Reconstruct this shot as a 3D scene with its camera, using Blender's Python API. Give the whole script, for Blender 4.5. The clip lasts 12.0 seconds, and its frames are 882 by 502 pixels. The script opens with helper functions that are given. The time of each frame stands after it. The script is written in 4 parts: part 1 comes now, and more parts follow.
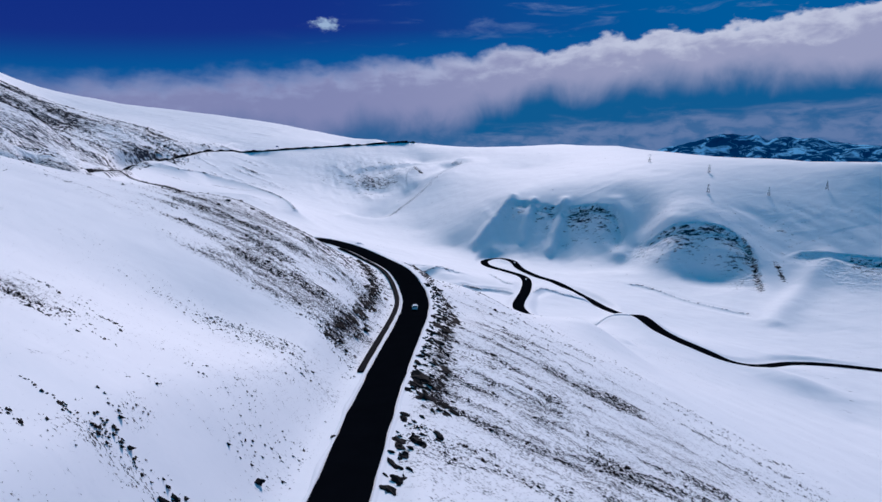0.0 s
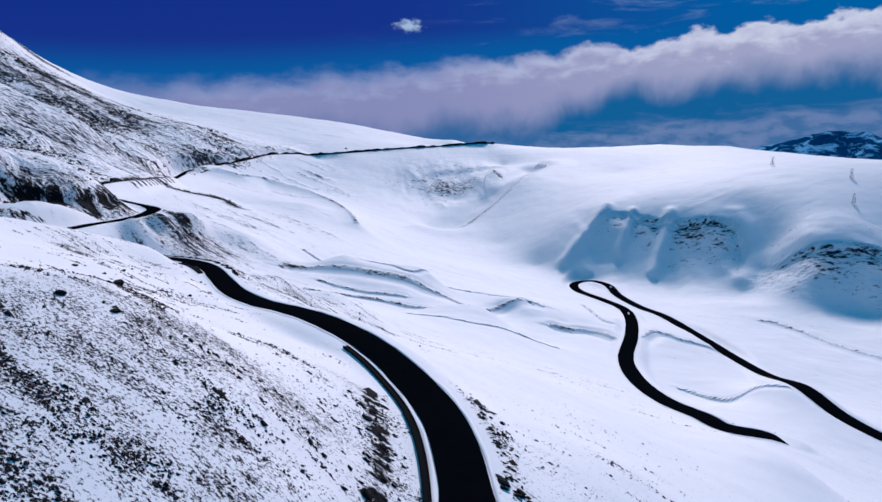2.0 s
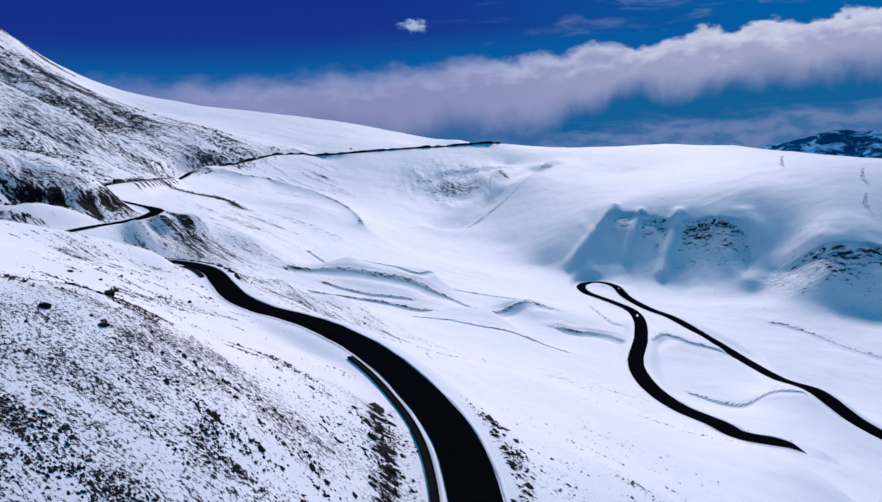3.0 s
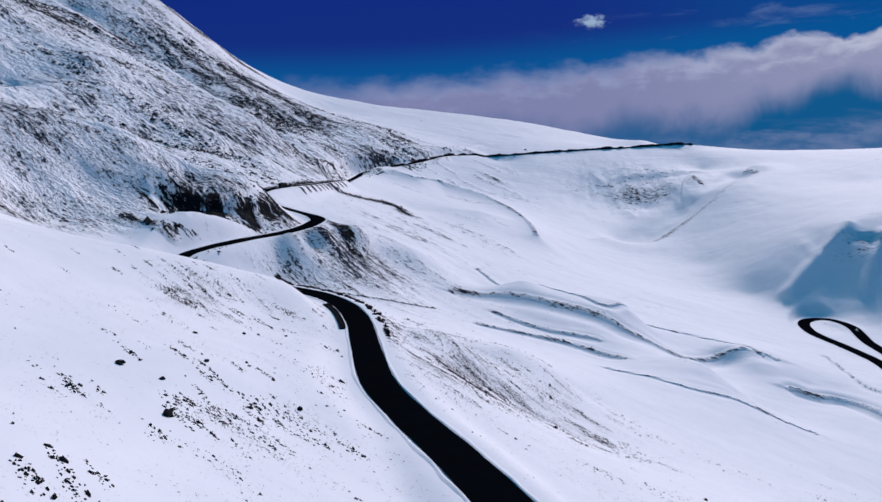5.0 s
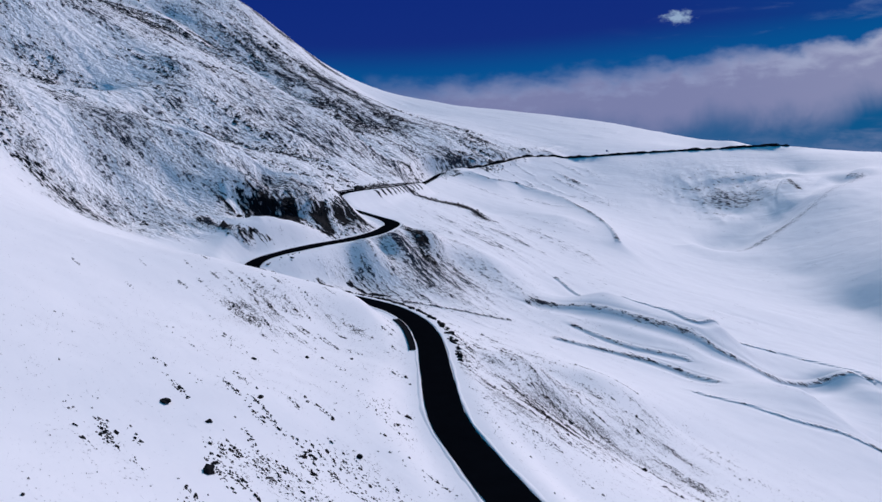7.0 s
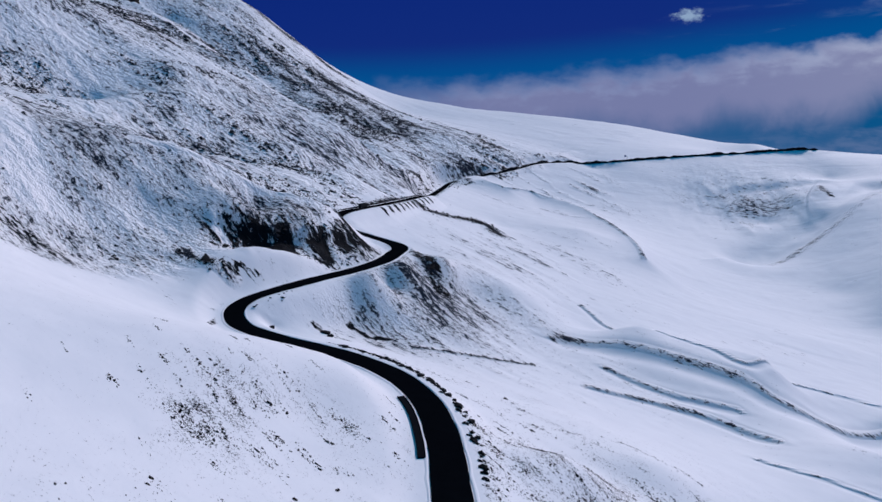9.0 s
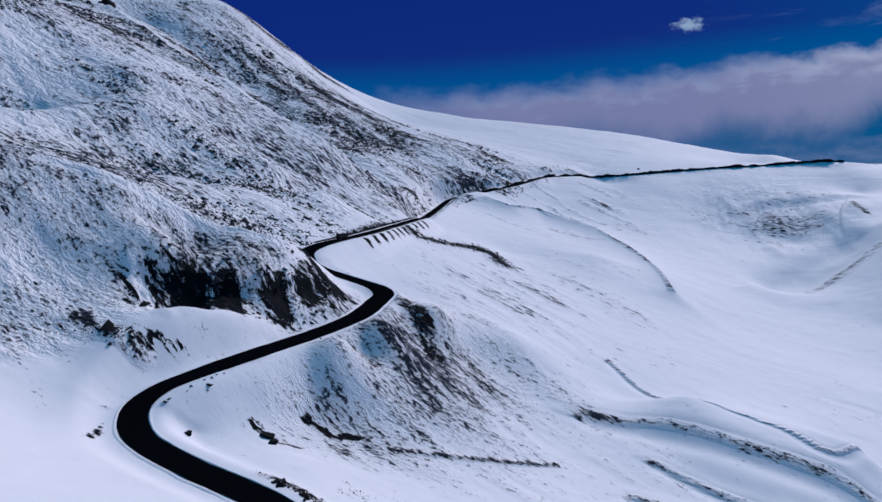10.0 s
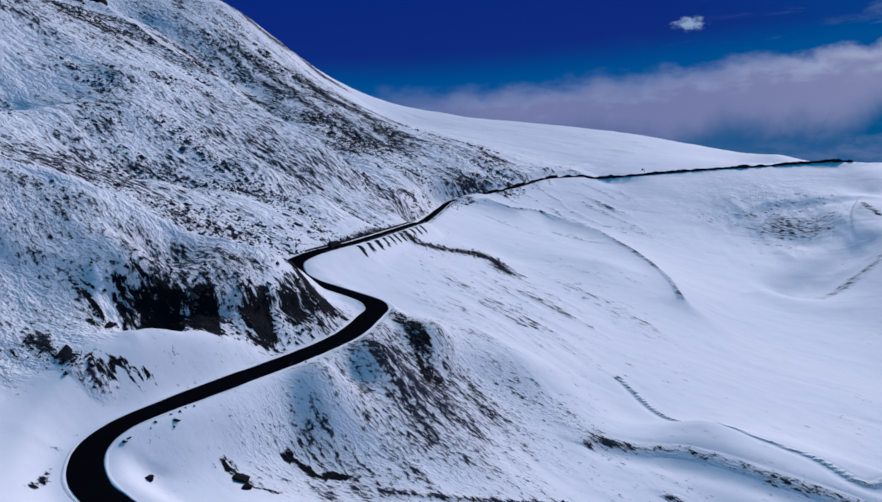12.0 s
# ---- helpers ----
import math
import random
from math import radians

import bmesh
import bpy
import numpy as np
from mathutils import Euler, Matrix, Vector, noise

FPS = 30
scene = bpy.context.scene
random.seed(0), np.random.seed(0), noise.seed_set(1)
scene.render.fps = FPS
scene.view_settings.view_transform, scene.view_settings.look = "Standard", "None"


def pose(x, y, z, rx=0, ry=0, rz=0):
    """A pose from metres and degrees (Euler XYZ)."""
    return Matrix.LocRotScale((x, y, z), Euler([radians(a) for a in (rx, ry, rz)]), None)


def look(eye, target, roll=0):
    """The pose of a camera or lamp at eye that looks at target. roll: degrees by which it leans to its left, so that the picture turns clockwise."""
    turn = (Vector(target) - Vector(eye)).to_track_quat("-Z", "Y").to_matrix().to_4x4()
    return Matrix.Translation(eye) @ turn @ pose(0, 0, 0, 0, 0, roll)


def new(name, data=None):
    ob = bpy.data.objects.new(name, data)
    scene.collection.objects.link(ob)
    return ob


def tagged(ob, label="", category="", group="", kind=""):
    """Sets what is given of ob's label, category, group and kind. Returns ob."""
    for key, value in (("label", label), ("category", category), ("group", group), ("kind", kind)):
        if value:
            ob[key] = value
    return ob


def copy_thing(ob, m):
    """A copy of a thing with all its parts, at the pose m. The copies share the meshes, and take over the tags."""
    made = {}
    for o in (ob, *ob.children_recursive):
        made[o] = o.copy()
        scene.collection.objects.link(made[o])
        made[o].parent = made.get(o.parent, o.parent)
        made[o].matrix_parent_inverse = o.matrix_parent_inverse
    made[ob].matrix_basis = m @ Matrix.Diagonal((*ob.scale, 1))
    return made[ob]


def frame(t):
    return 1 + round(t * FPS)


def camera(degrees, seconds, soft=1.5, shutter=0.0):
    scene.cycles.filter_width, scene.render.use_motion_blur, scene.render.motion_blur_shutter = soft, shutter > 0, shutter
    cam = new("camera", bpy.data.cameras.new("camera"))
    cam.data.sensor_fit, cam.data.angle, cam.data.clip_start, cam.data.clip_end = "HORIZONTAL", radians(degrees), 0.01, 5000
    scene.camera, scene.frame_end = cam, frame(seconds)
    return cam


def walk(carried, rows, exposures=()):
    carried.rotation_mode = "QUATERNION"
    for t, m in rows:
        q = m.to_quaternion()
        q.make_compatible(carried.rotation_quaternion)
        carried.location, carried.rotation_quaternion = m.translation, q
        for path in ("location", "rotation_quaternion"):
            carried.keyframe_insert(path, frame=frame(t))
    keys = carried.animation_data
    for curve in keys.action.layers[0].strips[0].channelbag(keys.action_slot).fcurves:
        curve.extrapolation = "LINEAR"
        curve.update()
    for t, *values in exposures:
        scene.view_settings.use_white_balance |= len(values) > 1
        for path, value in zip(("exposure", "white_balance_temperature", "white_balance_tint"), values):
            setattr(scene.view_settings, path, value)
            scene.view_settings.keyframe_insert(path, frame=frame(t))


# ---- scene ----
cam = camera(67.455, 12.0)
# seconds, eye x, y, z, heading to the left of +y, pitch, roll
PATH = [
    (0, -0.000, 0.000, 66.000, 0.000, -8.784, 0.120),
    (0.5, 1.552, 14.595, 66.510, 3.053, -8.896, 0.110),
    (1, 1.032, 28.376, 66.865, 3.184, -8.873, -0.064),
    (1.5, -0.109, 39.696, 67.118, 4.932, -8.844, -0.086),
    (2, -0.967, 45.904, 67.419, 6.937, -8.825, -0.148),
    (2.5, -1.175, 47.164, 67.503, 7.137, -8.841, -0.142),
    (2.7, -1.232, 47.692, 67.500, 7.243, -8.836, -0.211),
    (4.3, -6.853, 61.883, 68.127, 11.677, -8.840, 0.136),
    (4.5, -8.184, 67.264, 68.808, 16.927, -8.904, 0.167),
    (5, -11.419, 75.042, 69.096, 21.851, -8.948, 0.179),
    (5.5, -12.010, 76.296, 69.250, 24.321, -8.942, 0.163),
    (6, -12.650, 77.603, 69.543, 26.239, -8.978, 0.242),
    (6.5, -13.167, 78.772, 69.802, 27.620, -8.997, 0.251),
    (7, -13.839, 80.064, 70.051, 28.445, -9.022, 0.270),
    (7.2, -14.064, 80.542, 70.226, 28.667, -9.084, 0.206),
    (8.8, -19.799, 88.958, 72.116, 29.240, -8.896, -0.070),
    (9, -22.464, 94.755, 73.338, 29.356, -9.000, 0.006),
    (9.5, -30.172, 109.899, 74.447, 29.377, -9.047, -0.089),
    (10, -35.777, 121.182, 75.304, 29.474, -8.223, -0.148),
    (10.5, -36.753, 123.016, 75.448, 29.472, -8.244, -0.176),
    (11, -37.516, 124.894, 75.662, 29.549, -8.243, -0.235),
    (11.5, -38.463, 126.757, 75.798, 29.535, -8.259, -0.246),
    (12, -39.484, 128.711, 75.954, 29.535, -8.272, -0.248),
]
walk(cam, [(t, pose(x, y, z, 90 + pitch, 0, yaw) @ pose(0, 0, 0, 0, 0, roll)) for t, x, y, z, yaw, pitch, roll in PATH],
     [(0, -0.63, 5550, 5), (1, -0.58, 5600, 6), (2.5, -0.48, 5600, 6), (4.5, -0.64, 5700, 6), (5.5, -0.76, 5650, 5), (7, -0.78, 5600, 5), (9.0, -0.88, 5480, 5), (12, -0.92, 5250, 5)])

# ---- light ----
SUN_AZ, SUN_EL = 8.0, 37.0  # degrees from +y towards +x, and above the horizon
SUN_DIR = Vector((math.sin(radians(SUN_AZ)) * math.cos(radians(SUN_EL)), math.cos(radians(SUN_AZ)) * math.cos(radians(SUN_EL)), math.sin(radians(SUN_EL))))
sun = new("sun", bpy.data.lights.new("sun", "SUN"))
sun.data.energy, sun.data.angle, sun.data.color = 5.4, radians(9.0), (1.0, 0.78, 0.735)
sun.matrix_world = look((0, 0, 500), Vector((0, 0, 500)) - SUN_DIR)


class Nodes:
    """Short ways to write a node tree."""

    def __init__(self, tree):
        self.tree = tree
        tree.nodes.clear()

    def add(self, kind, **values):
        node = self.tree.nodes.new(kind)
        for key, value in values.items():
            if hasattr(node, key):
                setattr(node, key, value)
            else:
                self.put(node.inputs[key.replace("_", " ").title() if key.replace("_", " ").title() in node.inputs else key], value)
        return node

    def put(self, socket, value):
        if isinstance(value, bpy.types.NodeSocket):
            self.tree.links.new(value, socket)
        else:
            socket.default_value = value

    def math(self, op, a, b=0.0, c=0.0):
        node = self.tree.nodes.new("ShaderNodeMath")
        node.operation = op
        for socket, value in zip(node.inputs, (a, b, c)):
            self.put(socket, value)
        return node.outputs[0]

    def ramp(self, value, lo, hi, smooth=True):
        """0 below lo, 1 above hi."""
        node = self.tree.nodes.new("ShaderNodeMapRange")
        node.interpolation_type = "SMOOTHSTEP" if smooth else "LINEAR"
        node.clamp = True
        for socket, v in zip(node.inputs[:5], (value, lo, hi, 0.0, 1.0)):
            self.put(socket, v)
        return node.outputs[0]

    def noise(self, vector, scale, detail=4.0, rough=0.55, distort=0.0):
        node = self.tree.nodes.new("ShaderNodeTexNoise")
        self.put(node.inputs["Vector"], vector)
        for key, v in (("Scale", scale), ("Detail", detail), ("Roughness", rough), ("Distortion", distort)):
            self.put(node.inputs[key], v)
        return node.outputs[0]

    def mapping(self, vector, scale=(1, 1, 1), turn=(0, 0, 0), shift=(0, 0, 0)):
        node = self.tree.nodes.new("ShaderNodeMapping")
        self.put(node.inputs["Vector"], vector)
        node.inputs["Scale"].default_value = scale
        node.inputs["Rotation"].default_value = turn
        node.inputs["Location"].default_value = shift
        return node.outputs[0]

    def mix(self, factor, a, b):
        node = self.tree.nodes.new("ShaderNodeMix")
        node.data_type = "RGBA"
        self.put(node.inputs[0], factor)
        for socket, v in ((node.inputs[6], a), (node.inputs[7], b)):
            self.put(socket, (*v, 1.0) if isinstance(v, tuple) and len(v) == 3 else v)
        return node.outputs[2]

    def bump(self, height, strength, distance):
        node = self.tree.nodes.new("ShaderNodeBump")
        self.put(node.inputs["Strength"], strength)
        self.put(node.inputs["Distance"], distance)
        self.put(node.inputs["Height"], height)
        return node.outputs[0]


def make_world():
    world = bpy.data.worlds.new("sky")
    scene.world = world
    world.use_nodes = True
    n = Nodes(world.node_tree)
    way = n.add("ShaderNodeTexCoord").outputs["Generated"]
    part_of = n.add("ShaderNodeSeparateXYZ")
    n.put(part_of.inputs[0], way)
    x, y, z = part_of.outputs
    az = n.math("MULTIPLY", n.math("ARCTAN2", x, y), 180 / math.pi)
    el = n.math("MULTIPLY", n.math("ARCSINE", z), 180 / math.pi)
    sky = n.add("ShaderNodeTexSky", sky_type="NISHITA", sun_disc=False, altitude=4500.0, dust_density=0.2, ozone_density=3.0, air_density=0.8,
                sun_elevation=radians(SUN_EL), sun_rotation=radians(SUN_AZ))
    over = n.ramp(el, 14.0, 40.0)
    blue = n.mix(n.math("SUBTRACT", 0.94, n.math("MULTIPLY", over, 0.14)), sky.outputs[0], n.mix(over, (0.06, 0.26, 2.9), (0.0, 3.0, 5.2)))
    # billows: noise in heading and height, drawn out sideways
    flat = n.add("ShaderNodeCombineXYZ")
    n.put(flat.inputs[0], n.math("MULTIPLY", az, 0.1))
    n.put(flat.inputs[1], n.math("MULTIPLY", el, 0.16))
    puffs = n.noise(flat.outputs[0], 2.6, 5.0, 0.5, 0.1)
    lumps = n.noise(n.mapping(flat.outputs[0], (1.0, 1.3, 1), shift=(3, 9, 0)), 5.0, 6.0, 0.55, 0.3)
    curtains = n.noise(n.mapping(flat.outputs[0], (1.3, 0.6, 1), shift=(1, 5, 0)), 1.5, 5.0, 0.55, 0.6)
    wisps = n.noise(n.mapping(flat.outputs[0], (0.5, 1.6, 1), shift=(7, 3, 0)), 3.4, 6.0, 0.6, 0.6)
    fluff = n.math("SUBTRACT", puffs, 0.5)
    # the long bank: its top climbs from 4 to 10 degrees towards the east
    top = n.math("ADD", 7.9, n.math("MULTIPLY", n.math("SINE", n.math("MULTIPLY", n.math("SUBTRACT", az, 2.0), math.pi / 100)), 3.1))
    edge = n.math("ADD", n.math("MULTIPLY", fluff, 3.4), n.math("MULTIPLY", n.math("SUBTRACT", lumps, 0.5), 1.3))
    above = n.math("SUBTRACT", n.math("ADD", top, edge), el)
    front = n.ramp(n.math("ABSOLUTE", n.math("SUBTRACT", az, 25.0)), 110.0, 70.0)
    soft = n.ramp(az, 16.0, -22.0)
    body = n.math("MULTIPLY", n.ramp(above, n.math("MULTIPLY", soft, -0.8), n.math("ADD", 0.45, n.math("MULTIPLY", soft, 1.6))), front)
    body = n.math("MULTIPLY", body, n.math("ADD", 0.25, n.math("MULTIPLY", n.ramp(az, -38.0, -24.0), 0.75)))
    # its dark underside, with soft curtains of snowfall, and the pale haze beneath
    base = n.math("ADD", 1.7, n.math("MULTIPLY", n.ramp(az, -8.0, 18.0), 3.7))
    base = n.math("ADD", base, n.math("ADD", n.math("MULTIPLY", n.math("SUBTRACT", curtains, 0.5), 4.0), n.math("MULTIPLY", fluff, 1.2)))
    east = n.ramp(az, -34.0, 2.0)
    under = n.math("MULTIPLY", n.ramp(n.math("SUBTRACT", base, el), -1.7, 1.4), n.math("ADD", 0.3, n.math("MULTIPLY", east, 0.68)))
    rim = n.math("ADD", 0.8, n.math("MULTIPLY", n.ramp(az, -8.0, 32.0), 2.5))
    low = n.math("MULTIPLY", n.ramp(n.math("SUBTRACT", n.math("ADD", rim, n.math("MULTIPLY", n.math("SUBTRACT", wisps, 0.5), 4.5)), el), -0.9, 1.0), n.math("MULTIPLY", n.math("MULTIPLY", front, n.ramp(az, -14.0, 8.0)), n.math("ADD", 0.3, n.math("MULTIPLY", n.ramp(lumps, 0.35, 0.62), 0.55))))
    high = n.math("MULTIPLY", n.ramp(n.math("SUBTRACT", wisps, n.math("MULTIPLY", n.math("ABSOLUTE", n.math("SUBTRACT", el, n.math("ADD", top, 2.6))), 0.04)), 0.5, 0.74), n.math("MULTIPLY", n.ramp(az, -18.0, 20.0), 0.6))
    # a small loose cumulus over the pass
    dx = n.math("DIVIDE", n.math("SUBTRACT", az, -9.6), 1.5)
    dy = n.math("DIVIDE", n.math("SUBTRACT", el, 10.0), 0.62)
    near = n.math("SQRT", n.math("ADD", n.math("MULTIPLY", dx, dx), n.math("MULTIPLY", dy, dy)))
    tiny = n.noise(flat.outputs[0], 14.0, 6.0, 0.62)
    small = n.ramp(n.math("SUBTRACT", n.math("MULTIPLY", tiny, 2.2), near), 0.1, 1.0)
    shade, haze = (0.12, 1.5, 3.7), (2.4, 3.1, 5.3)
    glow = n.math("MULTIPLY", n.ramp(n.math("SUBTRACT", el, top), 3.4, 0.0), 0.5)
    teal = n.mix(n.math("MAXIMUM", n.math("MULTIPLY", n.ramp(az, -14.0, 26.0), 0.62), glow), blue, n.mix(0.9, blue, (0.1, 2.5, 5.6)))
    out = n.mix(n.math("MULTIPLY", high, 0.85), teal, (3.6, 4.4, 7.0))
    bright = n.mix(n.ramp(az, -14.0, 20.0), (5.2, 5.2, 7.6), (9.5, 8.8, 9.8))
    full = n.mix(n.ramp(az, -14.0, 20.0), (3.9, 3.7, 6.0), (5.6, 5.2, 7.0))
    lit = n.mix(n.ramp(n.math("ADD", above, n.math("MULTIPLY", n.math("SUBTRACT", lumps, 0.5), 4.0)), 0.1, 2.6), bright, full)
    out = n.mix(n.math("MULTIPLY", body, 0.95), out, n.mix(under, lit, shade))
    out = n.mix(low, out, haze)
    out = n.mix(n.math("MULTIPLY", small, 0.9), out, (6.0, 7.2, 9.0))
    back = n.add("ShaderNodeBackground")
    n.put(back.inputs[0], out)
    back.inputs[1].default_value = 0.1
    n.put(n.add("ShaderNodeOutputWorld").inputs[0], back.outputs[0])


make_world()

# ---- materials ----
def material(name):
    mat = bpy.data.materials.new(name)
    mat.use_nodes = True
    n = Nodes(mat.node_tree)
    shader = n.add("ShaderNodeBsdfPrincipled")
    n.put(n.add("ShaderNodeOutputMaterial").inputs[0], shader.outputs[0])
    return mat, n, shader


def snow_material():
    """Wind-packed snow with dry grass, heather, scree and flecks of painted shade, as the ground's own map of bare
    patches says.
    """
    mat, n, shader = material("snowy_ground")
    place = n.add("ShaderNodeTexCoord").outputs["Object"]
    bare = n.add("ShaderNodeAttribute", attribute_name="bare").outputs["Fac"]
    coarse = n.add("ShaderNodeAttribute", attribute_name="coarse").outputs["Fac"]
    rock = n.add("ShaderNodeAttribute", attribute_name="rock").outputs["Fac"]
    across = n.mapping(place, turn=(0, 0, radians(17)))
    down = n.mapping(place, turn=(0, 0, radians(-2)))
    streak = n.noise(n.mapping(across, (0.24, 0.9, 0.2)), 1.0, 4.0, 0.6, 0.5)
    fine = n.noise(n.mapping(across, (0.5, 1.0, 0.4)), 9.0, 3.0, 0.7, 0.3)
    high = n.add("ShaderNodeAttribute", attribute_name="high").outputs["Fac"]
    ribs = n.noise(n.mapping(down, (0.4, 1.0, 0.45)), 0.2, 5.0, 0.6, 0.8)
    chips_low = n.noise(n.mapping(down, (0.42, 1.0, 0.5)), 2.4, 4.0, 0.68, 0.4)
    chips_high = n.noise(n.mapping(down, (0.42, 1.0, 0.55)), 0.85, 5.0, 0.7, 0.4)
    chips = n.math("ADD", n.math("MULTIPLY", chips_low, n.math("SUBTRACT", 1.0, high)), n.math("MULTIPLY", chips_high, high))
    big = n.math("ADD", n.math("MULTIPLY", ribs, 0.3), n.math("MULTIPLY", chips, 0.7))
    fleck = n.math("ADD", n.math("MULTIPLY", fine, n.math("SUBTRACT", 1.0, coarse)), n.math("MULTIPLY", big, coarse))
    level = n.math("ADD", n.math("MULTIPLY", bare, 0.40), n.math("MULTIPLY", n.math("SUBTRACT", streak, 0.5), n.math("ADD", 0.15, n.math("MULTIPLY", bare, 0.6))))
    spot = n.math("ADD", fleck, level)
    crag = n.ramp(n.math("ADD", rock, n.math("MULTIPLY", n.math("SUBTRACT", n.noise(n.mapping(place, (0.35, 1.0, 0.35)), 1.3, 5.0, 0.65, 0.4), 0.5), 1.7)), 0.42, 0.52)
    cover = n.math("MAXIMUM", n.ramp(spot, n.math("SUBTRACT", 0.72, n.math("MULTIPLY", coarse, 0.04)), 0.785), crag)
    # coarse flecks tinted blue-grey: relief shading of the flank in their colour
    soil = n.mix(n.noise(place, 2.0, 5.0), n.mix(coarse, (0.010, 0.008, 0.011), (0.006, 0.010, 0.02)), n.mix(coarse, (0.03, 0.023, 0.03), (0.034, 0.044, 0.066)))
    soil = n.mix(crag, soil, n.mix(n.noise(place, 3.0, 5.0), (0.0015, 0.0025, 0.004), (0.006, 0.009, 0.014)))
    white = n.mix(n.noise(place, 0.35, 5.0), (0.82, 0.82, 0.84), (0.89, 0.89, 0.90))
    n.put(shader.inputs["Base Color"], n.mix(cover, white, soil))
    shader.inputs["Specular IOR Level"].default_value = 0.1
    n.put(shader.inputs["Roughness"], n.math("ADD", 0.66, n.math("MULTIPLY", cover, 0.3)))
    wave = n.noise(n.mapping(n.mapping(place, turn=(0, 0, radians(-25))), (0.35, 1.0, 1.0)), 0.1, 2.0, 0.5, 0.6)
    drift = n.noise(n.mapping(n.mapping(place, turn=(0, 0, radians(12))), (0.5, 1, 1)), 0.4, 3.0, 0.5, 0.3)
    swell = n.math("ADD", n.math("MULTIPLY", drift, 0.2), n.math("MULTIPLY", wave, n.math("MULTIPLY", coarse, 1.4)))
    rough = n.add("ShaderNodeAttribute", attribute_name="rough").outputs["Fac"]
    grain = n.noise(n.mapping(down, (0.55, 1.0, 0.7)), 0.42, 4.0, 0.66, 0.15)
    swell = n.math("ADD", swell, n.math("MULTIPLY", grain, n.math("MULTIPLY", rough, 5.5)))
    lumps = n.math("ADD", n.math("MULTIPLY", cover, 0.3), n.math("MULTIPLY", n.math("MULTIPLY", big, coarse), n.math("MULTIPLY", n.math("MAXIMUM", n.math("SUBTRACT", bare, 0.22), 0.0), 9.0)))
    n.put(shader.inputs["Normal"], n.bump(n.math("ADD", swell, lumps), 0.7, 0.4))
    return mat


def asphalt_material():
    mat, n, shader = material("asphalt")
    place = n.add("ShaderNodeTexCoord").outputs["Object"]
    n.put(shader.inputs["Base Color"], n.mix(n.noise(place, 0.8, 6.0, 0.65), (0.0015, 0.002, 0.003), (0.004, 0.005, 0.007)))
    n.put(shader.inputs["Roughness"], n.math("ADD", 0.75, n.math("MULTIPLY", n.noise(place, 3.0), 0.2)))
    shader.inputs["Specular IOR Level"].default_value = 0.0
    n.put(shader.inputs["Normal"], n.bump(n.noise(place, 30.0, 4.0), 0.3, 0.01))
    return mat


SNOW, ASPHALT = snow_material(), asphalt_material()

# ---- the lie of the land: guide heights along crests, spurs, hollows and floors (metres) ----
road_spur = [
    (-45.0, 30.0, 67.5), (-18.0, 27.0, 57.9), (-18.1, 54.8, 55.9), (-17.4, 46.8, 53.7), (-45.0, 60.0, 65.1), (-25.4, 67.7, 59.4),
    (-12.1, 74.8, 54.3), (-10.5, 74.6, 52.3), (-8.3, 69.2, 52.2), (-5.3, 68.2, 48.7), (0.5, 66.2, 48.8), (-25.3, 82.5, 59.5),
    (-14.4, 75.3, 55.6), (-7.3, 80.2, 49.8), (-1.6, 79.7, 49.2), (-32.1, 89.8, 58.0), (-26.4, 88.1, 55.9), (6.1, 89.4, 46.2),
    (12.4, 91.7, 42.1), (-42.1, 95.5, 57.9),
]

bend_spur = [
    (-41.0, 107.4, 55.2), (-33.4, 107.7, 52.2), (-63.3, 119.0, 57.1), (-2.3, 121.5, 42.1), (-72.9, 133.5, 57.3), (-62.3, 134.4, 54.8),
    (-48.5, 127.3, 50.8), (-33.3, 130.7, 48.4), (-59.5, 141.4, 52.6), (-57.7, 135.3, 51.4), (-32.5, 140.6, 43.1), (-24.7, 140.6, 39.9),
    (-41.1, 148.9, 44.9), (-39.4, 147.1, 47.4), (-36.7, 153.9, 41.5),
]

hollow_cut = [
    (-121.2, 154.6, 57.8), (-100.1, 154.6, 51.2), (-90.1, 164.0, 46.5), (-123.9, 170.8, 60.8), (-79.1, 167.8, 45.9), (-144.9, 178.4, 76.4),
    (-135.9, 182.2, 73.0), (-117.7, 183.9, 64.9), (-113.4, 181.5, 62.0), (-108.6, 178.9, 54.0), (-104.5, 176.3, 59.7), (-99.9, 178.5, 57.3),
    (-89.2, 179.0, 46.4), (-82.6, 180.5, 42.9), (-149.6, 191.1, 72.5), (-140.6, 194.9, 69.1), (-129.0, 185.6, 70.1), (-122.6, 190.3, 66.3),
    (-118.6, 188.7, 59.5), (-115.6, 194.8, 62.8), (-110.6, 191.1, 61.9), (-98.1, 188.6, 51.1), (-93.4, 189.8, 49.1), (-88.5, 187.9, 53.4),
    (-87.7, 191.7, 46.4), (-133.7, 198.3, 66.2), (-127.4, 203.0, 62.4), (-111.6, 205.0, 59.8), (-109.9, 198.4, 60.1), (-108.0, 199.4, 58.9),
    (-87.9, 197.6, 53.2), (-87.3, 202.0, 46.7), (-120.8, 207.9, 58.8), (-89.9, 211.2, 48.0), (-88.8, 213.0, 51.3), (-84.6, 214.3, 43.8),
    (-102.6, 219.1, 49.9), (-76.9, 225.1, 42.7),
]

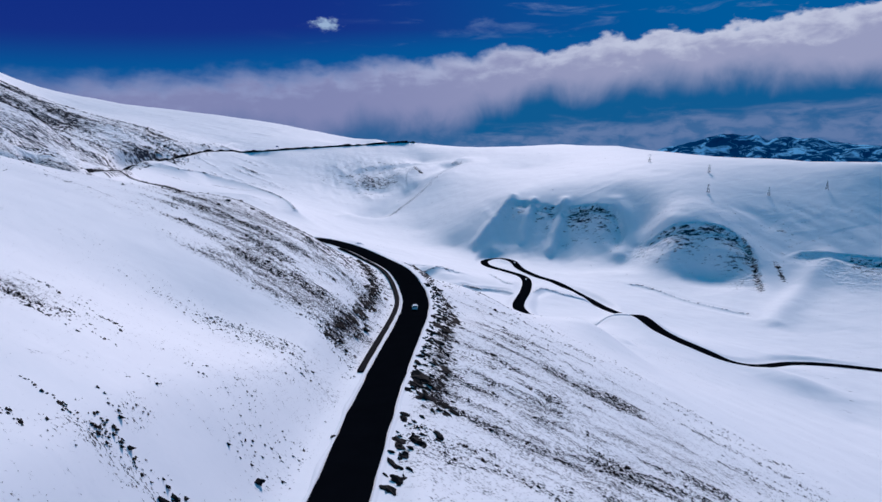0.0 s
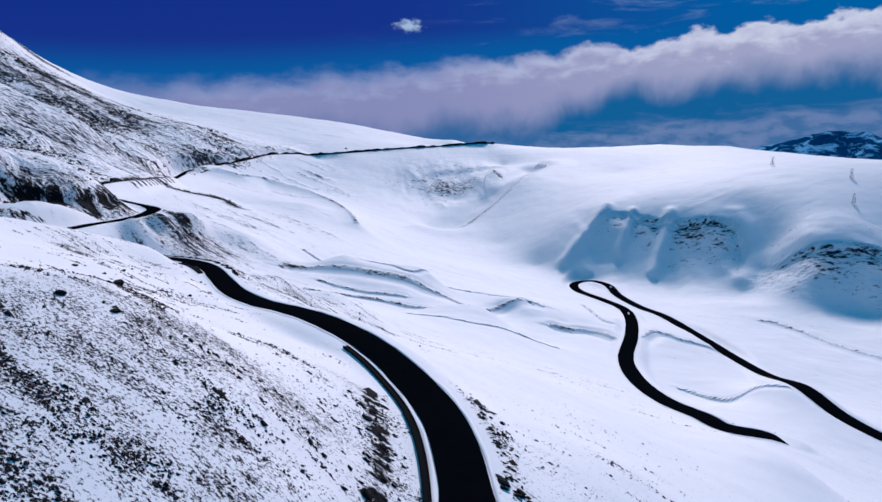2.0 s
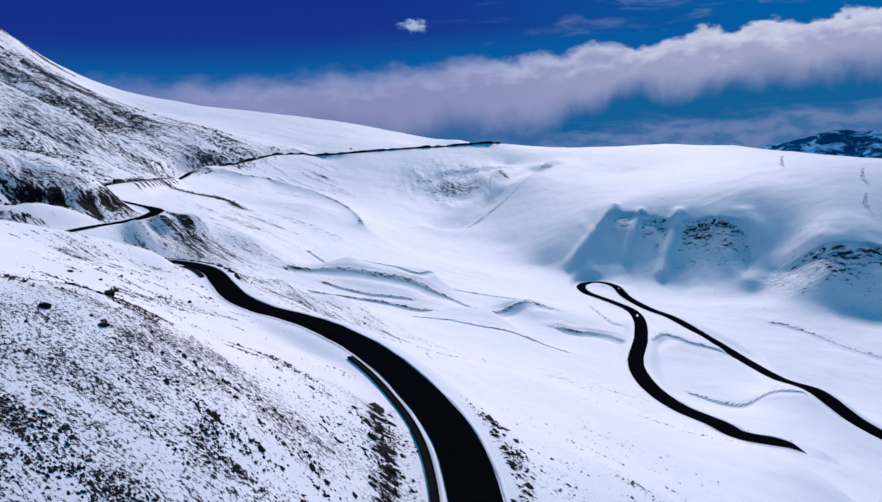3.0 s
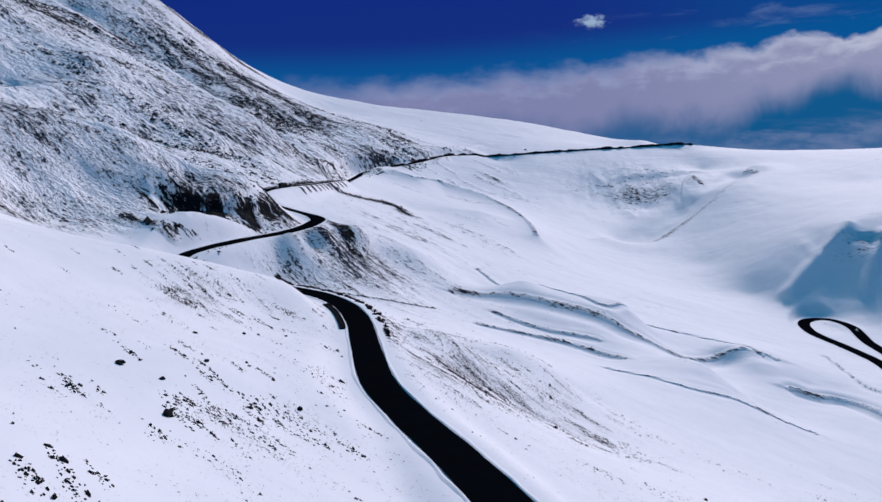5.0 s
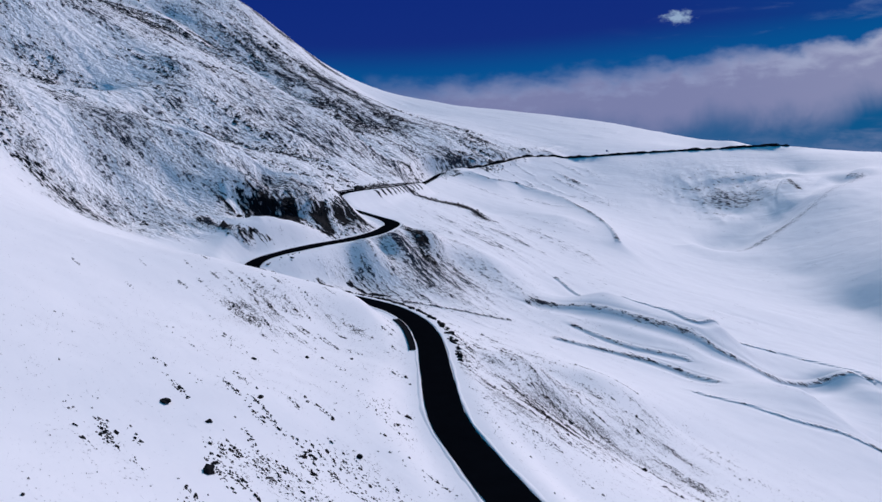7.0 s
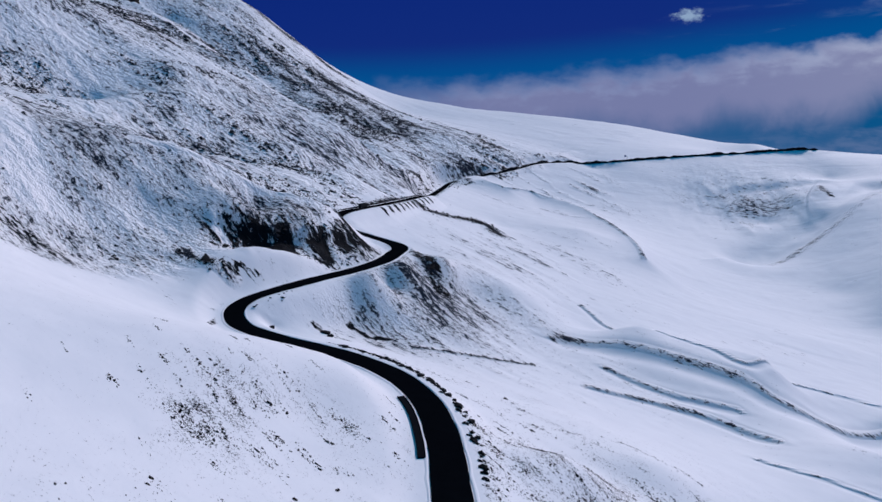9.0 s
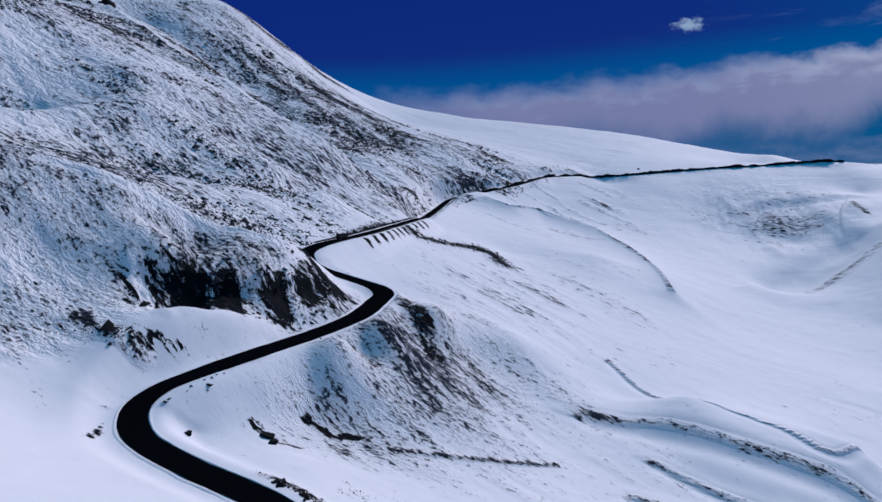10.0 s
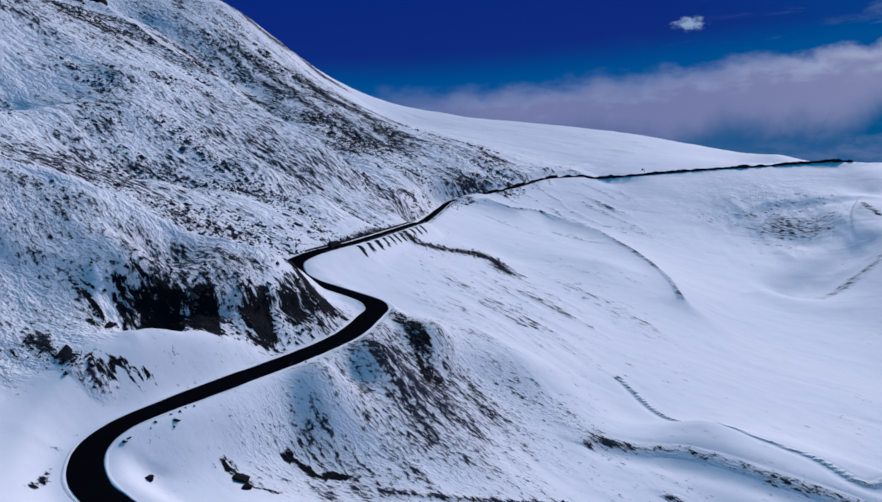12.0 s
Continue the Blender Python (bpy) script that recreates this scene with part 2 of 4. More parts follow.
apron = [
    (-33.8, 159.6, 41.9), (-23.4, 162.3, 34.8), (-30.1, 201.8, 28.1), (-10.8, 204.9, 29.4), (-66.8, 205.6, 36.8), (-48.2, 210.3, 32.4),
    (-10.1, 220.3, 22.2), (-62.9, 229.8, 34.5), (-52.8, 234.3, 33.8), (-51.3, 228.3, 37.6), (-27.6, 230.5, 33.5), (-21.2, 229.6, 27.0),
    (-5.2, 233.5, 20.7), (-26.6, 240.0, 27.4), (-1.8, 236.5, 23.6),
]

mountain = [
    (-450.0, 120.0, 144.0), (-150.0, 126.0, 87.0), (-210.0, 150.0, 102.0), (-226.5, 224.2, 75.8), (-212.2, 229.7, 84.7), (-168.1, 227.4, 66.3),
    (-165.8, 225.9, 70.6), (-300.0, 240.0, 141.0), (-205.0, 248.8, 89.9), (-227.3, 264.2, 101.7), (-171.7, 262.5, 74.8), (-158.3, 261.7, 62.1),
    (-151.7, 260.4, 66.6), (-570.0, 270.0, 165.0), (-210.5, 273.3, 91.3), (-207.9, 268.7, 88.7), (-177.0, 266.7, 71.9), (-146.5, 275.5, 58.0),
    (-180.8, 294.8, 76.1), (-188.8, 304.7, 79.1), (-218.8, 313.6, 90.1), (-183.1, 313.3, 73.8), (-143.4, 309.3, 53.7), (-251.2, 322.2, 103.5),
    (-173.0, 315.1, 65.1), (-288.9, 331.6, 118.1), (-327.8, 341.6, 135.9), (-387.3, 366.0, 158.4), (-191.9, 371.1, 66.9), (-181.3, 373.1, 58.7),
]

upper_valley = [
    (-117.4, 294.1, 48.7), (-109.3, 290.2, 45.5), (-117.5, 308.4, 45.0), (-55.8, 324.6, 26.6), (-93.8, 325.5, 43.2), (-73.2, 331.8, 33.7),
    (-97.0, 359.7, 39.7), (-239.7, 399.5, 82.1), (-137.3, 413.0, 47.1), (-323.0, 419.5, 122.3), (-287.8, 432.3, 106.5), (-203.9, 430.8, 79.8),
    (-690.0, 450.0, 165.0), (-43.6, 461.6, 34.3), (-405.0, 474.3, 179.0), (-377.7, 484.8, 155.0), (-142.9, 481.1, 62.9), (-153.9, 486.7, 66.8),
    (-141.8, 487.2, 60.6), (-125.3, 495.1, 64.2), (-448.9, 507.0, 194.8), (-369.8, 514.5, 138.6), (-166.2, 511.3, 69.7), (-108.5, 515.5, 65.7),
]

far_hill = [
    (-18.0, 300.0, 20.4), (36.9, 301.5, 10.8), (75.0, 300.0, 10.8), (120.0, 295.5, 9.6), (22.2, 306.0, 11.7), (129.0, 309.0, 30.0),
    (29.4, 322.5, 12.0), (34.5, 315.0, 12.0), (87.0, 318.6, 11.1), (102.0, 324.0, 21.0), (110.7, 315.6, 33.9), (162.0, 318.0, 24.0),
    (240.0, 315.0, 21.0), (33.0, 333.0, 13.2), (60.9, 328.5, 12.3), (86.9, 332.9, 26.6), (180.0, 330.0, 33.0), (6.0, 339.0, 15.6),
    (23.3, 343.5, 26.3), (87.9, 340.7, 30.5), (90.4, 340.8, 25.5), (72.0, 354.6, 38.4), (90.0, 345.6, 35.4), (112.9, 351.8, 45.8),
    (38.4, 360.0, 39.6), (56.4, 357.0, 37.5), (-12.0, 369.0, 21.0), (248.3, 375.2, 58.4), (232.6, 385.1, 58.8), (255.0, 390.0, 42.0),
    (360.0, 390.0, 18.0), (-30.0, 405.0, 26.1), (214.3, 412.6, 59.6), (191.4, 440.2, 60.5), (-14.8, 461.6, 47.7), (55.9, 465.0, 51.8),
    (168.5, 481.4, 63.6), (-17.4, 486.7, 51.7), (-17.8, 519.3, 55.3), (138.5, 521.9, 68.5), (-15.6, 532.1, 54.6), (101.7, 560.8, 70.0),
    (-26.9, 569.5, 71.1), (7.7, 584.9, 68.5), (56.6, 582.3, 68.1),
]

valley_floor = [
    (150.0, 90.0, 1.5), (75.0, 105.0, 15.0), (36.0, 120.0, 27.0), (270.0, 120.0, -1.5), (90.0, 135.0, 7.5), (43.4, 180.1, 15.9),
    (45.5, 179.9, 20.0), (55.0, 180.8, 20.0), (56.1, 182.4, 17.1), (1.4, 208.1, 20.6), (74.6, 209.5, 8.7), (180.0, 210.0, 0.6),
    (135.0, 225.0, 2.4), (18.7, 229.2, 16.5), (28.7, 229.5, 19.1), (129.0, 249.0, 5.4), (90.0, 255.0, 6.6), (6.0, 270.0, 16.5),
    (126.0, 270.0, 7.5), (41.7, 283.5, 10.8), (90.0, 283.5, 9.0), (156.0, 280.5, 7.8), (192.0, 279.0, 6.0),
]

surroundings = [
    (240.0, -90.0, -3.0), (0.0, -45.0, 48.6), (-150.0, -30.0, 87.0), (-18.0, 0.0, 58.5), (0.0, 0.0, 48.9), (18.0, 0.0, 42.0),
    (90.0, 0.0, 9.0), (45.0, 15.0, 30.0), (-270.0, 30.0, 108.0), (450.0, 60.0, -3.0), (-75.0, 84.0, 71.4), (45.0, 75.0, 28.5),
    (-105.0, 90.0, 82.5), (-90.0, 114.0, 66.0), (-87.5, 533.8, 67.3), (-310.1, 539.0, 99.4), (-345.6, 554.5, 116.8), (-68.4, 547.6, 68.5),
    (-49.0, 559.1, 69.9), (270.0, 600.0, 21.0), (-319.7, 624.5, 111.2), (-73.4, 623.4, 65.1), (-63.9, 659.0, 75.2), (-510.0, 690.0, 111.0),
    (-281.8, 694.0, 105.2), (-118.5, 712.3, 80.9), (120.0, 720.0, 30.0), (-234.4, 728.8, 98.7), (-176.4, 730.6, 91.4), (0.0, 750.0, 42.0),
    (-390.0, 810.0, 84.0), (-120.0, 810.0, 48.0), (-270.0, 870.0, 72.0),
]
GUIDES = np.array(road_spur + bend_spur + hollow_cut + apron + mountain + upper_valley + far_hill + valley_floor + surroundings)


def bend(d, soft=3.0):
    return -np.sqrt(d * d + soft * soft)


def guide_weights():
    p, n = GUIDES, len(GUIDES)
    a = bend(np.hypot(p[:, None, 0] - p[None, :, 0], p[:, None, 1] - p[None, :, 1])) + 0.6 * np.eye(n)
    q = np.c_[np.ones(n), p[:, :2] / 100]
    w = np.linalg.solve(np.block([[a, q], [q.T, np.zeros((3, 3))]]), np.r_[p[:, 2], 0, 0, 0])
    return w[:n], w[n:]


WEIGHTS, TREND = guide_weights()


def lattice(ix, iy, seed):
    h = (ix.astype(np.int64) * 374761393 + iy.astype(np.int64) * 668265263 + seed * 974634777) & 0x7FFFFFFF
    h = ((h ^ (h >> 13)) * 1274126177) & 0x7FFFFFFF
    return ((h ^ (h >> 16)) & 0xFFFF) / 32767.5 - 1.0


def ripple(x, y, size, seed, octaves=3):
    """Value noise from -1 to 1 whose largest waves are size metres long."""
    total, amp = 0.0, 0.55
    for o in range(octaves):
        u, v = x / size * 2**o, y / size * 2**o
        ix, iy = np.floor(u), np.floor(v)
        fx, fy = u - ix, v - iy
        fx, fy = fx * fx * (3 - 2 * fx), fy * fy * (3 - 2 * fy)
        a, b = lattice(ix, iy, seed + o), lattice(ix + 1, iy, seed + o)
        c, d = lattice(ix, iy + 1, seed + o), lattice(ix + 1, iy + 1, seed + o)
        total = total + amp * ((a * (1 - fx) + b * fx) * (1 - fy) + (c * (1 - fx) + d * fx) * fy)
        amp *= 0.5
    return total


def step(v, lo, hi):
    t = np.clip((v - lo) / (hi - lo), 0, 1)
    return t * t * (3 - 2 * t)


def land(x, y):
    """Height of the ground before the roads are cut in; the slopes across the valley are evened out along their fall."""
    x, y = np.asarray(x, float).ravel(), np.asarray(y, float).ravel()
    z = guide_height(x, y)
    even = step(x, 8, 30) * (1 - step(x, 190, 230)) * step(y, 285, 305) * (1 - step(y, 365, 390))
    s = np.where(even > 0)[0]
    mean = np.mean([guide_height(x[s] + 0.15 * k, y[s] + k) for k in (-14, -9, -4, 4, 9, 14)], 0)
    z[s] += even[s] * (mean - z[s])
    return z


def guide_height(x, y):
    z = np.empty(len(x))
    for i in range(0, len(x), 20000):
        s = slice(i, i + 20000)
        d = bend(np.hypot(x[s, None] - GUIDES[None, :, 0], y[s, None] - GUIDES[None, :, 1]))
        z[s] = d @ WEIGHTS + TREND[0] + x[s] / 100 * TREND[1] + y[s] / 100 * TREND[2]
    far = step(np.hypot(x + 60, y - 250), 620, 1100)
    return z * (1 - far) + far * 20.0


# ---- roads: centre lines (x, y, z) ----
main_road = [
    (-44.8, -120.1, 52.20), (-31.3, -87.1, 51.60), (-18.4, -51.1, 50.70), (-10.0, -18.0, 49.95), (-5.8, 12.0, 49.65), (-4.9, 28.8, 49.35),
    (-4.5, 40.2, 49.20), (-3.9, 51.3, 49.05), (-2.8, 68.1, 48.90), (-3.3, 76.5, 49.23), (-5.4, 85.1, 50.08), (-9.1, 92.5, 50.53),
    (-13.6, 98.3, 51.29), (-19.1, 103.6, 51.71), (-24.5, 109.5, 51.12), (-30.2, 115.6, 50.27), (-35.5, 121.2, 50.14), (-42.1, 131.3, 49.62),
    (-47.5, 139.7, 49.31), (-53.9, 147.4, 48.90), (-61.9, 153.3, 48.45), (-71.9, 157.1, 48.00), (-82.2, 158.2, 48.00), (-90.9, 159.6, 48.30),
    (-95.4, 162.3, 49.20), (-96.6, 166.2, 50.10), (-95.7, 171.6, 50.70), (-94.8, 180.0, 51.00), (-94.8, 191.4, 50.85), (-95.4, 201.0, 51.00),
    (-99.6, 212.4, 50.85), (-100.6, 215.3, 51.10), (-102.8, 217.3, 51.50), (-105.8, 217.6, 52.10), (-110.5, 216.3, 53.40), (-114.3, 215.0, 54.60),
    (-117.6, 215.0, 55.80), (-120.2, 217.5, 56.80), (-121.5, 222.5, 57.40), (-122.4, 229.0, 57.60), (-123.9, 240.0, 57.60), (-131.1, 264.0, 57.00),
    (-139.8, 292.5, 56.40), (-150.6, 309.9, 53.61), (-162.3, 337.8, 53.61), (-177.6, 373.5, 53.85), (-178.8, 385.5, 55.95), (-173.1, 399.9, 57.60),
    (-165.3, 426.0, 60.72), (-160.8, 452.1, 63.60), (-151.5, 477.0, 63.60), (-142.9, 481.1, 62.94), (-125.3, 495.1, 64.24), (-108.5, 515.5, 65.71),
    (-87.5, 533.8, 67.34), (-68.4, 547.6, 68.45), (-49.0, 559.1, 69.94), (-26.9, 569.5, 71.12), (0.0, 588.0, 69.00),
]
loop_road = [
    (138.0, 183.0, 1.80), (116.7, 187.5, 3.00), (101.4, 183.0, 5.10), (83.4, 165.6, 10.20), (73.2, 160.2, 13.20), (66.3, 164.4, 15.30),
    (60.0, 172.5, 17.10), (57.0, 184.5, 18.60), (57.0, 203.7, 14.40), (58.2, 231.0, 9.90), (54.6, 251.4, 9.60), (48.0, 271.5, 10.80),
    (41.7, 283.5, 11.10), (36.9, 301.5, 11.10), (34.5, 315.0, 12.30), (29.4, 321.6, 12.60), (24.0, 322.2, 12.00), (21.0, 316.5, 11.70),
    (22.2, 303.6, 12.00), (28.5, 289.8, 12.30), (33.6, 271.5, 13.50), (33.0, 249.0, 15.60), (29.1, 223.2, 17.40), (24.0, 199.5, 18.60),
    (22.8, 178.5, 21.00), (24.6, 162.0, 23.10), (28.5, 151.5, 24.60), (31.2, 147.9, 24.30), (37.2, 147.9, 23.40), (39.9, 148.3, 22.50),
]


def smooth_line(points, spacing):
    """A Catmull-Rom curve through the points, cut into steps of about spacing."""
    p = np.array(points, float)
    p = np.vstack([2 * p[0] - p[1], p, 2 * p[-1] - p[-2]])
    out = []
    for a, b, c, d in zip(p[:-3], p[1:-2], p[2:-1], p[3:]):
        k = max(2, int(np.linalg.norm(c - b) / spacing))
        t = (np.arange(k) / k)[:, None]
        out.append(0.5 * (2 * b + (c - a) * t + (2 * a - 5 * b + 4 * c - d) * t**2 + (3 * b - a - 3 * c + d) * t**3))
    out.append(p[-2][None])
    return np.vstack(out)


MAIN, LOOP = smooth_line(main_road, 0.8), smooth_line(loop_road, 1.2)
ROADS = ((MAIN, 1.7), (LOOP, 1.8))


def near_road(x, y, line, margin=14):
    """Distance to a centre line, its height there, and which side (positive: left of its run). Past the margin: far away."""
    dist, high, side = np.full(len(x), 1e9), np.zeros(len(x)), np.zeros(len(x))
    lo, hi = line[:, :2].min(0) - margin, line[:, :2].max(0) + margin
    inside = np.where((x > lo[0]) & (x < hi[0]) & (y > lo[1]) & (y < hi[1]))[0]
    bx, by = x[inside], y[inside]
    for k in range(0, len(line) - 1, 20):
        run = line[k : k + 21]
        a, b = run[:-1], run[1:]
        ab = b[:, :2] - a[:, :2]
        lo, hi = run[:, :2].min(0) - margin, run[:, :2].max(0) + margin
        box = inside[(bx > lo[0]) & (bx < hi[0]) & (by > lo[1]) & (by < hi[1])]
        for i in range(0, len(box), 8000):
            s = box[i : i + 8000]
            px, py = x[s, None] - a[None, :, 0], y[s, None] - a[None, :, 1]
            t = np.clip((px * ab[:, 0] + py * ab[:, 1]) / (ab**2).sum(1), 0, 1)
            ex, ey = px - t * ab[:, 0], py - t * ab[:, 1]
            d = ex * ex + ey * ey
            j = d.argmin(1)
            r = np.arange(len(s))
            d = np.sqrt(d[r, j])
            closer = d < dist[s]
            s, j, r = s[closer], j[closer], r[closer]
            dist[s], high[s] = d[closer], a[j, 2] + t[r, j] * (b[j, 2] - a[j, 2])
            side[s] = np.sign(ab[j, 0] * py[r, j] - ab[j, 1] * px[r, j])
    return dist, high, side


def line2(points):
    return smooth_line([(x, y, 0.0) for x, y in points], 1.5)


CREEKS = [
    (line2([(-62, 214), (-52, 217), (-39, 218), (-31, 218), (-24, 217), (-15, 222), (-5, 233), (4, 238)]), 0.7, 2.2),
    (line2([(-68, 243), (-54, 231), (-39, 228), (-30, 225), (-21, 242), (-9, 244), (2, 239)]), 0.35, 0.8),
    (line2([(-52, 198), (-42, 203), (-33, 205), (-25, 203)]), 0.5, 1.0),
    (line2([(-26, 192), (-18, 191), (-11, 191), (-3, 195), (8, 197)]), 0.3, 0.7),
    (line2([(-52, 209), (-41, 208), (-31, 210)]), 0.4, 1.0),
    (line2([(30, 215), (38, 228), (42, 226), (51, 227), (54, 217)]), 1.0, 1.8),
    (line2([(34, 186), (41, 182), (45, 180), (49, 178), (54, 177)]), 0.5, 0.9),
    (line2([(9, 226), (13, 226), (18, 228), (23, 220)]), 1.0, 1.6),
    (line2([(20, 270), (22, 241), (27, 232)]), 0.5, 0.9),
    (line2([(4, 500), (-10, 470), (-21, 446), (-33, 424), (-45, 402)]), 4.0, 9.0),
    (line2([(83, 276), (89, 270), (95, 259), (101, 251), (112, 240)]), 0.5, 2.4),
]
RIDGES = [
    (line2([(-162, 386), (-150, 386), (-141, 398), (-120, 396), (-104, 378), (-87, 351), (-76, 332), (-70, 318)]), 4.4, 8.0),
    (line2([(-150, 182), (-141, 182.5), (-133, 186), (-127, 190), (-119, 196), (-112, 200.5), (-110, 206)]), 1.2, 2.6),
    (line2([(-373, 352), (-330, 340), (-290, 325), (-241, 316), (-197, 306), (-178, 310), (-164, 318)]), 3.5, 7.0),
    (line2([(-166, 440), (-165, 465), (-163, 495), (-161, 516)]), 1.4, 2.2),
    (line2([(-78, 492), (-66, 478), (-52, 452), (-46, 438)]), 0.8, 5.0),
    (line2([(-2, 515), (-10, 478), (-20, 452), (-28, 428)]), 0.6, 6.0),
]
BANKS = [
    (line2([(-11, 88), (-8.9, 81.5), (-7.5, 74), (-7.3, 70.5), (-7.6, 65.5), (-8.0, 60.5), (-8.4, 57), (-9, 52)]), 1.0, 0.22),
    (line2([(-3.9, 89), (-1.7, 82), (-0.9, 78), (0.2, 74.5), (0.7, 70.5), (0.9, 66), (0.5, 62), (0.2, 57), (0.0, 50), (-0.4, 42)]), 0.9, 0.25),
    (line2([(-97, 216), (-93, 212.5), (-89, 209.5), (-84, 206)]), 1.5, 0.3),
    (line2([(-128, 268), (-117, 289), (-108, 284)]), 3.0, 0.55),
    (line2([(-76, 181), (-70, 186), (-66, 191), (-62, 197)]), 0.45, 0.4),
    (line2([(-113, 168), (-107, 167), (-102, 168)]), 1.2, 0.35),
    (line2([(-119, 213), (-122, 224), (-127, 240), (-134, 264), (-142, 288)]), 1.6, 0.6),
    (line2([(-76, 161), (-70, 160), (-62, 156.5), (-56, 151), (-50, 143)]), 0.7, 0.6),
]
# the quarried bank above the bend, seen from above
QUARRY = line2([(-113.5, 177.5), (-110, 181), (-106.5, 185), (-104, 189.5), (-102.5, 194), (-102, 199), (-103, 204)])
# bare crags: line, reach, strength
CRAGS = [
    (BANKS[0][0], 0.9, 0.52),
    (line2([(-133, 146), (-124, 147), (-118, 149)]), 3.6, 0.5),
    (line2([(-124, 154), (-119, 158), (-112, 166)]), 2.6, 0.34),
    (line2([(-106.5, 167.5), (-103, 169.5), (-101, 172)]), 1.6, 0.48),
    (line2([(-115.5, 209.5), (-113, 207.5), (-110, 206)]), 1.7, 0.85),
    (line2([(-110, 205.5), (-106.5, 205.3), (-102.5, 204.5)]), 1.1, 0.8),
    (line2([(-95, 212.5), (-91, 212.5), (-88, 210.5)]), 1.1, 0.6),
    (line2([(-89, 208.5), (-86, 206), (-83.5, 203)]), 0.9, 0.6),
    (line2([(-88, 171.5), (-85, 171.5), (-82, 172)]), 0.9, 0.6),
    (line2([(-86, 178), (-83, 178.5), (-80, 180.5)]), 0.9, 0.65),
    (line2([(-98.6, 163.4), (-96.6, 160.5), (-94, 156.5)]), 0.7, 0.6),
    (line2([(142.5, 308), (142, 298), (140, 288), (135, 272)]), 2.4, 0.5),
    (line2([(152, 296), (151, 288), (149.5, 282)]), 2.0, 0.55),
    (line2([(74, 350.5), (83, 348), (90, 343), (91.5, 336), (89, 327), (85, 320)]), 2.6, 0.5),
    (line2([(-400, 460), (-374, 466), (-345, 471), (-312, 453), (-273, 425), (-241, 395), (-222, 375)]), 7.0, 0.42),
    (line2([(-400, 488), (-374, 492), (-340, 498), (-303, 476), (-262, 444), (-235, 420)]), 6.0, 0.42),
    (line2([(-446, 506), (-421, 497), (-398, 490), (-389, 500), (-397, 522), (-388, 532), (-372, 533), (-365, 545)]), 12.0, 0.6),
    (line2([(-204, 346), (-192, 343), (-178, 337.5), (-168, 325)]), 2.2, 0.5),
    (line2([(-20, 500), (-18, 488), (-14, 478)]), 2.0, 0.55),
]
# tongues of clean snow running down between the rocks: line, width, height
CHUTES = [
    (line2([(39, 366), (32, 354), (23, 341), (18, 334)]), 3.0, 2.4),
    (line2([(67, 358), (62.2, 345), (58, 336), (55, 328)]), 2.6, 2.4),
    (line2([(51, 362), (46, 350), (42, 340)]), 2.0, 1.8),
    (line2([(94, 352), (95, 340), (93, 328), (87, 317)]), 4.5, 2.0),
    (line2([(181, 303), (163, 286), (140, 258), (120, 232)]), 5.0, 1.6),
    (line2([(2, 482), (-16, 444), (-34, 422)]), 4.0, 0.6),
    (line2([(-264, 243), (-252, 239), (-243, 236), (-229, 233), (-222, 231)]), 3.0, 0.5),
    (line2([(-170, 170), (-150, 163), (-138, 158), (-131, 154.5)]), 3.2, 0.3),
    (line2([(-141, 181), (-134, 184.5), (-127.5, 188), (-119, 196), (-112, 200.5)]), 1.2, 0.5),
    (line2([(-117, 178), (-112.3, 176.8), (-107, 174.4), (-102, 173.5)]), 0.7, 0.3),
    (line2([(-364, 350), (-305, 342), (-250, 322), (-233, 321), (-205, 328), (-184, 330), (-172, 326)]), 2.0, 1.5),
]


def edge_line(points):
    return smooth_line(points, 1.5)


# steep brows, with the ground dropping away on the right of their run: line (x, y, share of the drop), drop, reach
SCARPS = [
    (edge_line([(26, 346, 0), (33, 357, 0.6), (42, 362, 0.9), (54, 359, 1), (67, 354, 1), (82, 351, 1.1), (92, 345, 1.2), (94, 334, 0.9), (91, 325, 0.4), (86, 317, 0)]), 2.6, 8.0),
    (edge_line([(96, 326, 0), (101, 321, 0.6), (111, 318, 1), (124, 316, 1), (137, 313, 1.1), (144, 303, 1.2), (143, 291, 1), (138, 276, 0.6), (131, 261, 0)]), 2.6, 9.0),
    (edge_line([(158, 302, 0), (168, 307, 0.7), (185, 306, 1), (205, 301, 1), (230, 290, 1), (255, 280, 0.5), (272, 270, 0)]), 2.8, 13.0),
    (edge_line([(-74, 478, 0), (-68, 490, 0.5), (-52, 504, 1), (-34, 514, 1), (-20, 520, 0.8), (-8, 510, 0)]), 2.6, 24.0),
    (edge_line([(-117, 176, 0), (-114.5, 181, 0.8), (-110.5, 185, 1.1), (-107, 190, 1), (-105, 197, 0.8), (-104.5, 205, 0)]), 2.6, 4.0),
]

def faces(x, y):
    """1 on the steep ground under the brows across the valley."""
    f = np.zeros(len(x))
    for points, drop, reach in SCARPS[:3]:
        d, h, side = near_road(x, y, points, 4 * reach)
        f = np.maximum(f, h * (side < 0) * step(d, 0, 0.15 * reach) * np.exp(-((d / (1.9 * reach)) ** 2)))
    return np.clip(f, 0, 1)


HAIRPIN = line2([(-94.8, 195), (-95.2, 200), (-97.4, 207.3), (-99.3, 211.8), (-102, 216.8)])
BACK_GULLY = line2([(-400, 395), (-340, 398), (-295, 385), (-255, 362), (-225, 348), (-205, 338)])


def quarry(x, y):
    d, h, side = near_road(x, y, QUARRY)
    return np.exp(-((d / 5.0) ** 2))


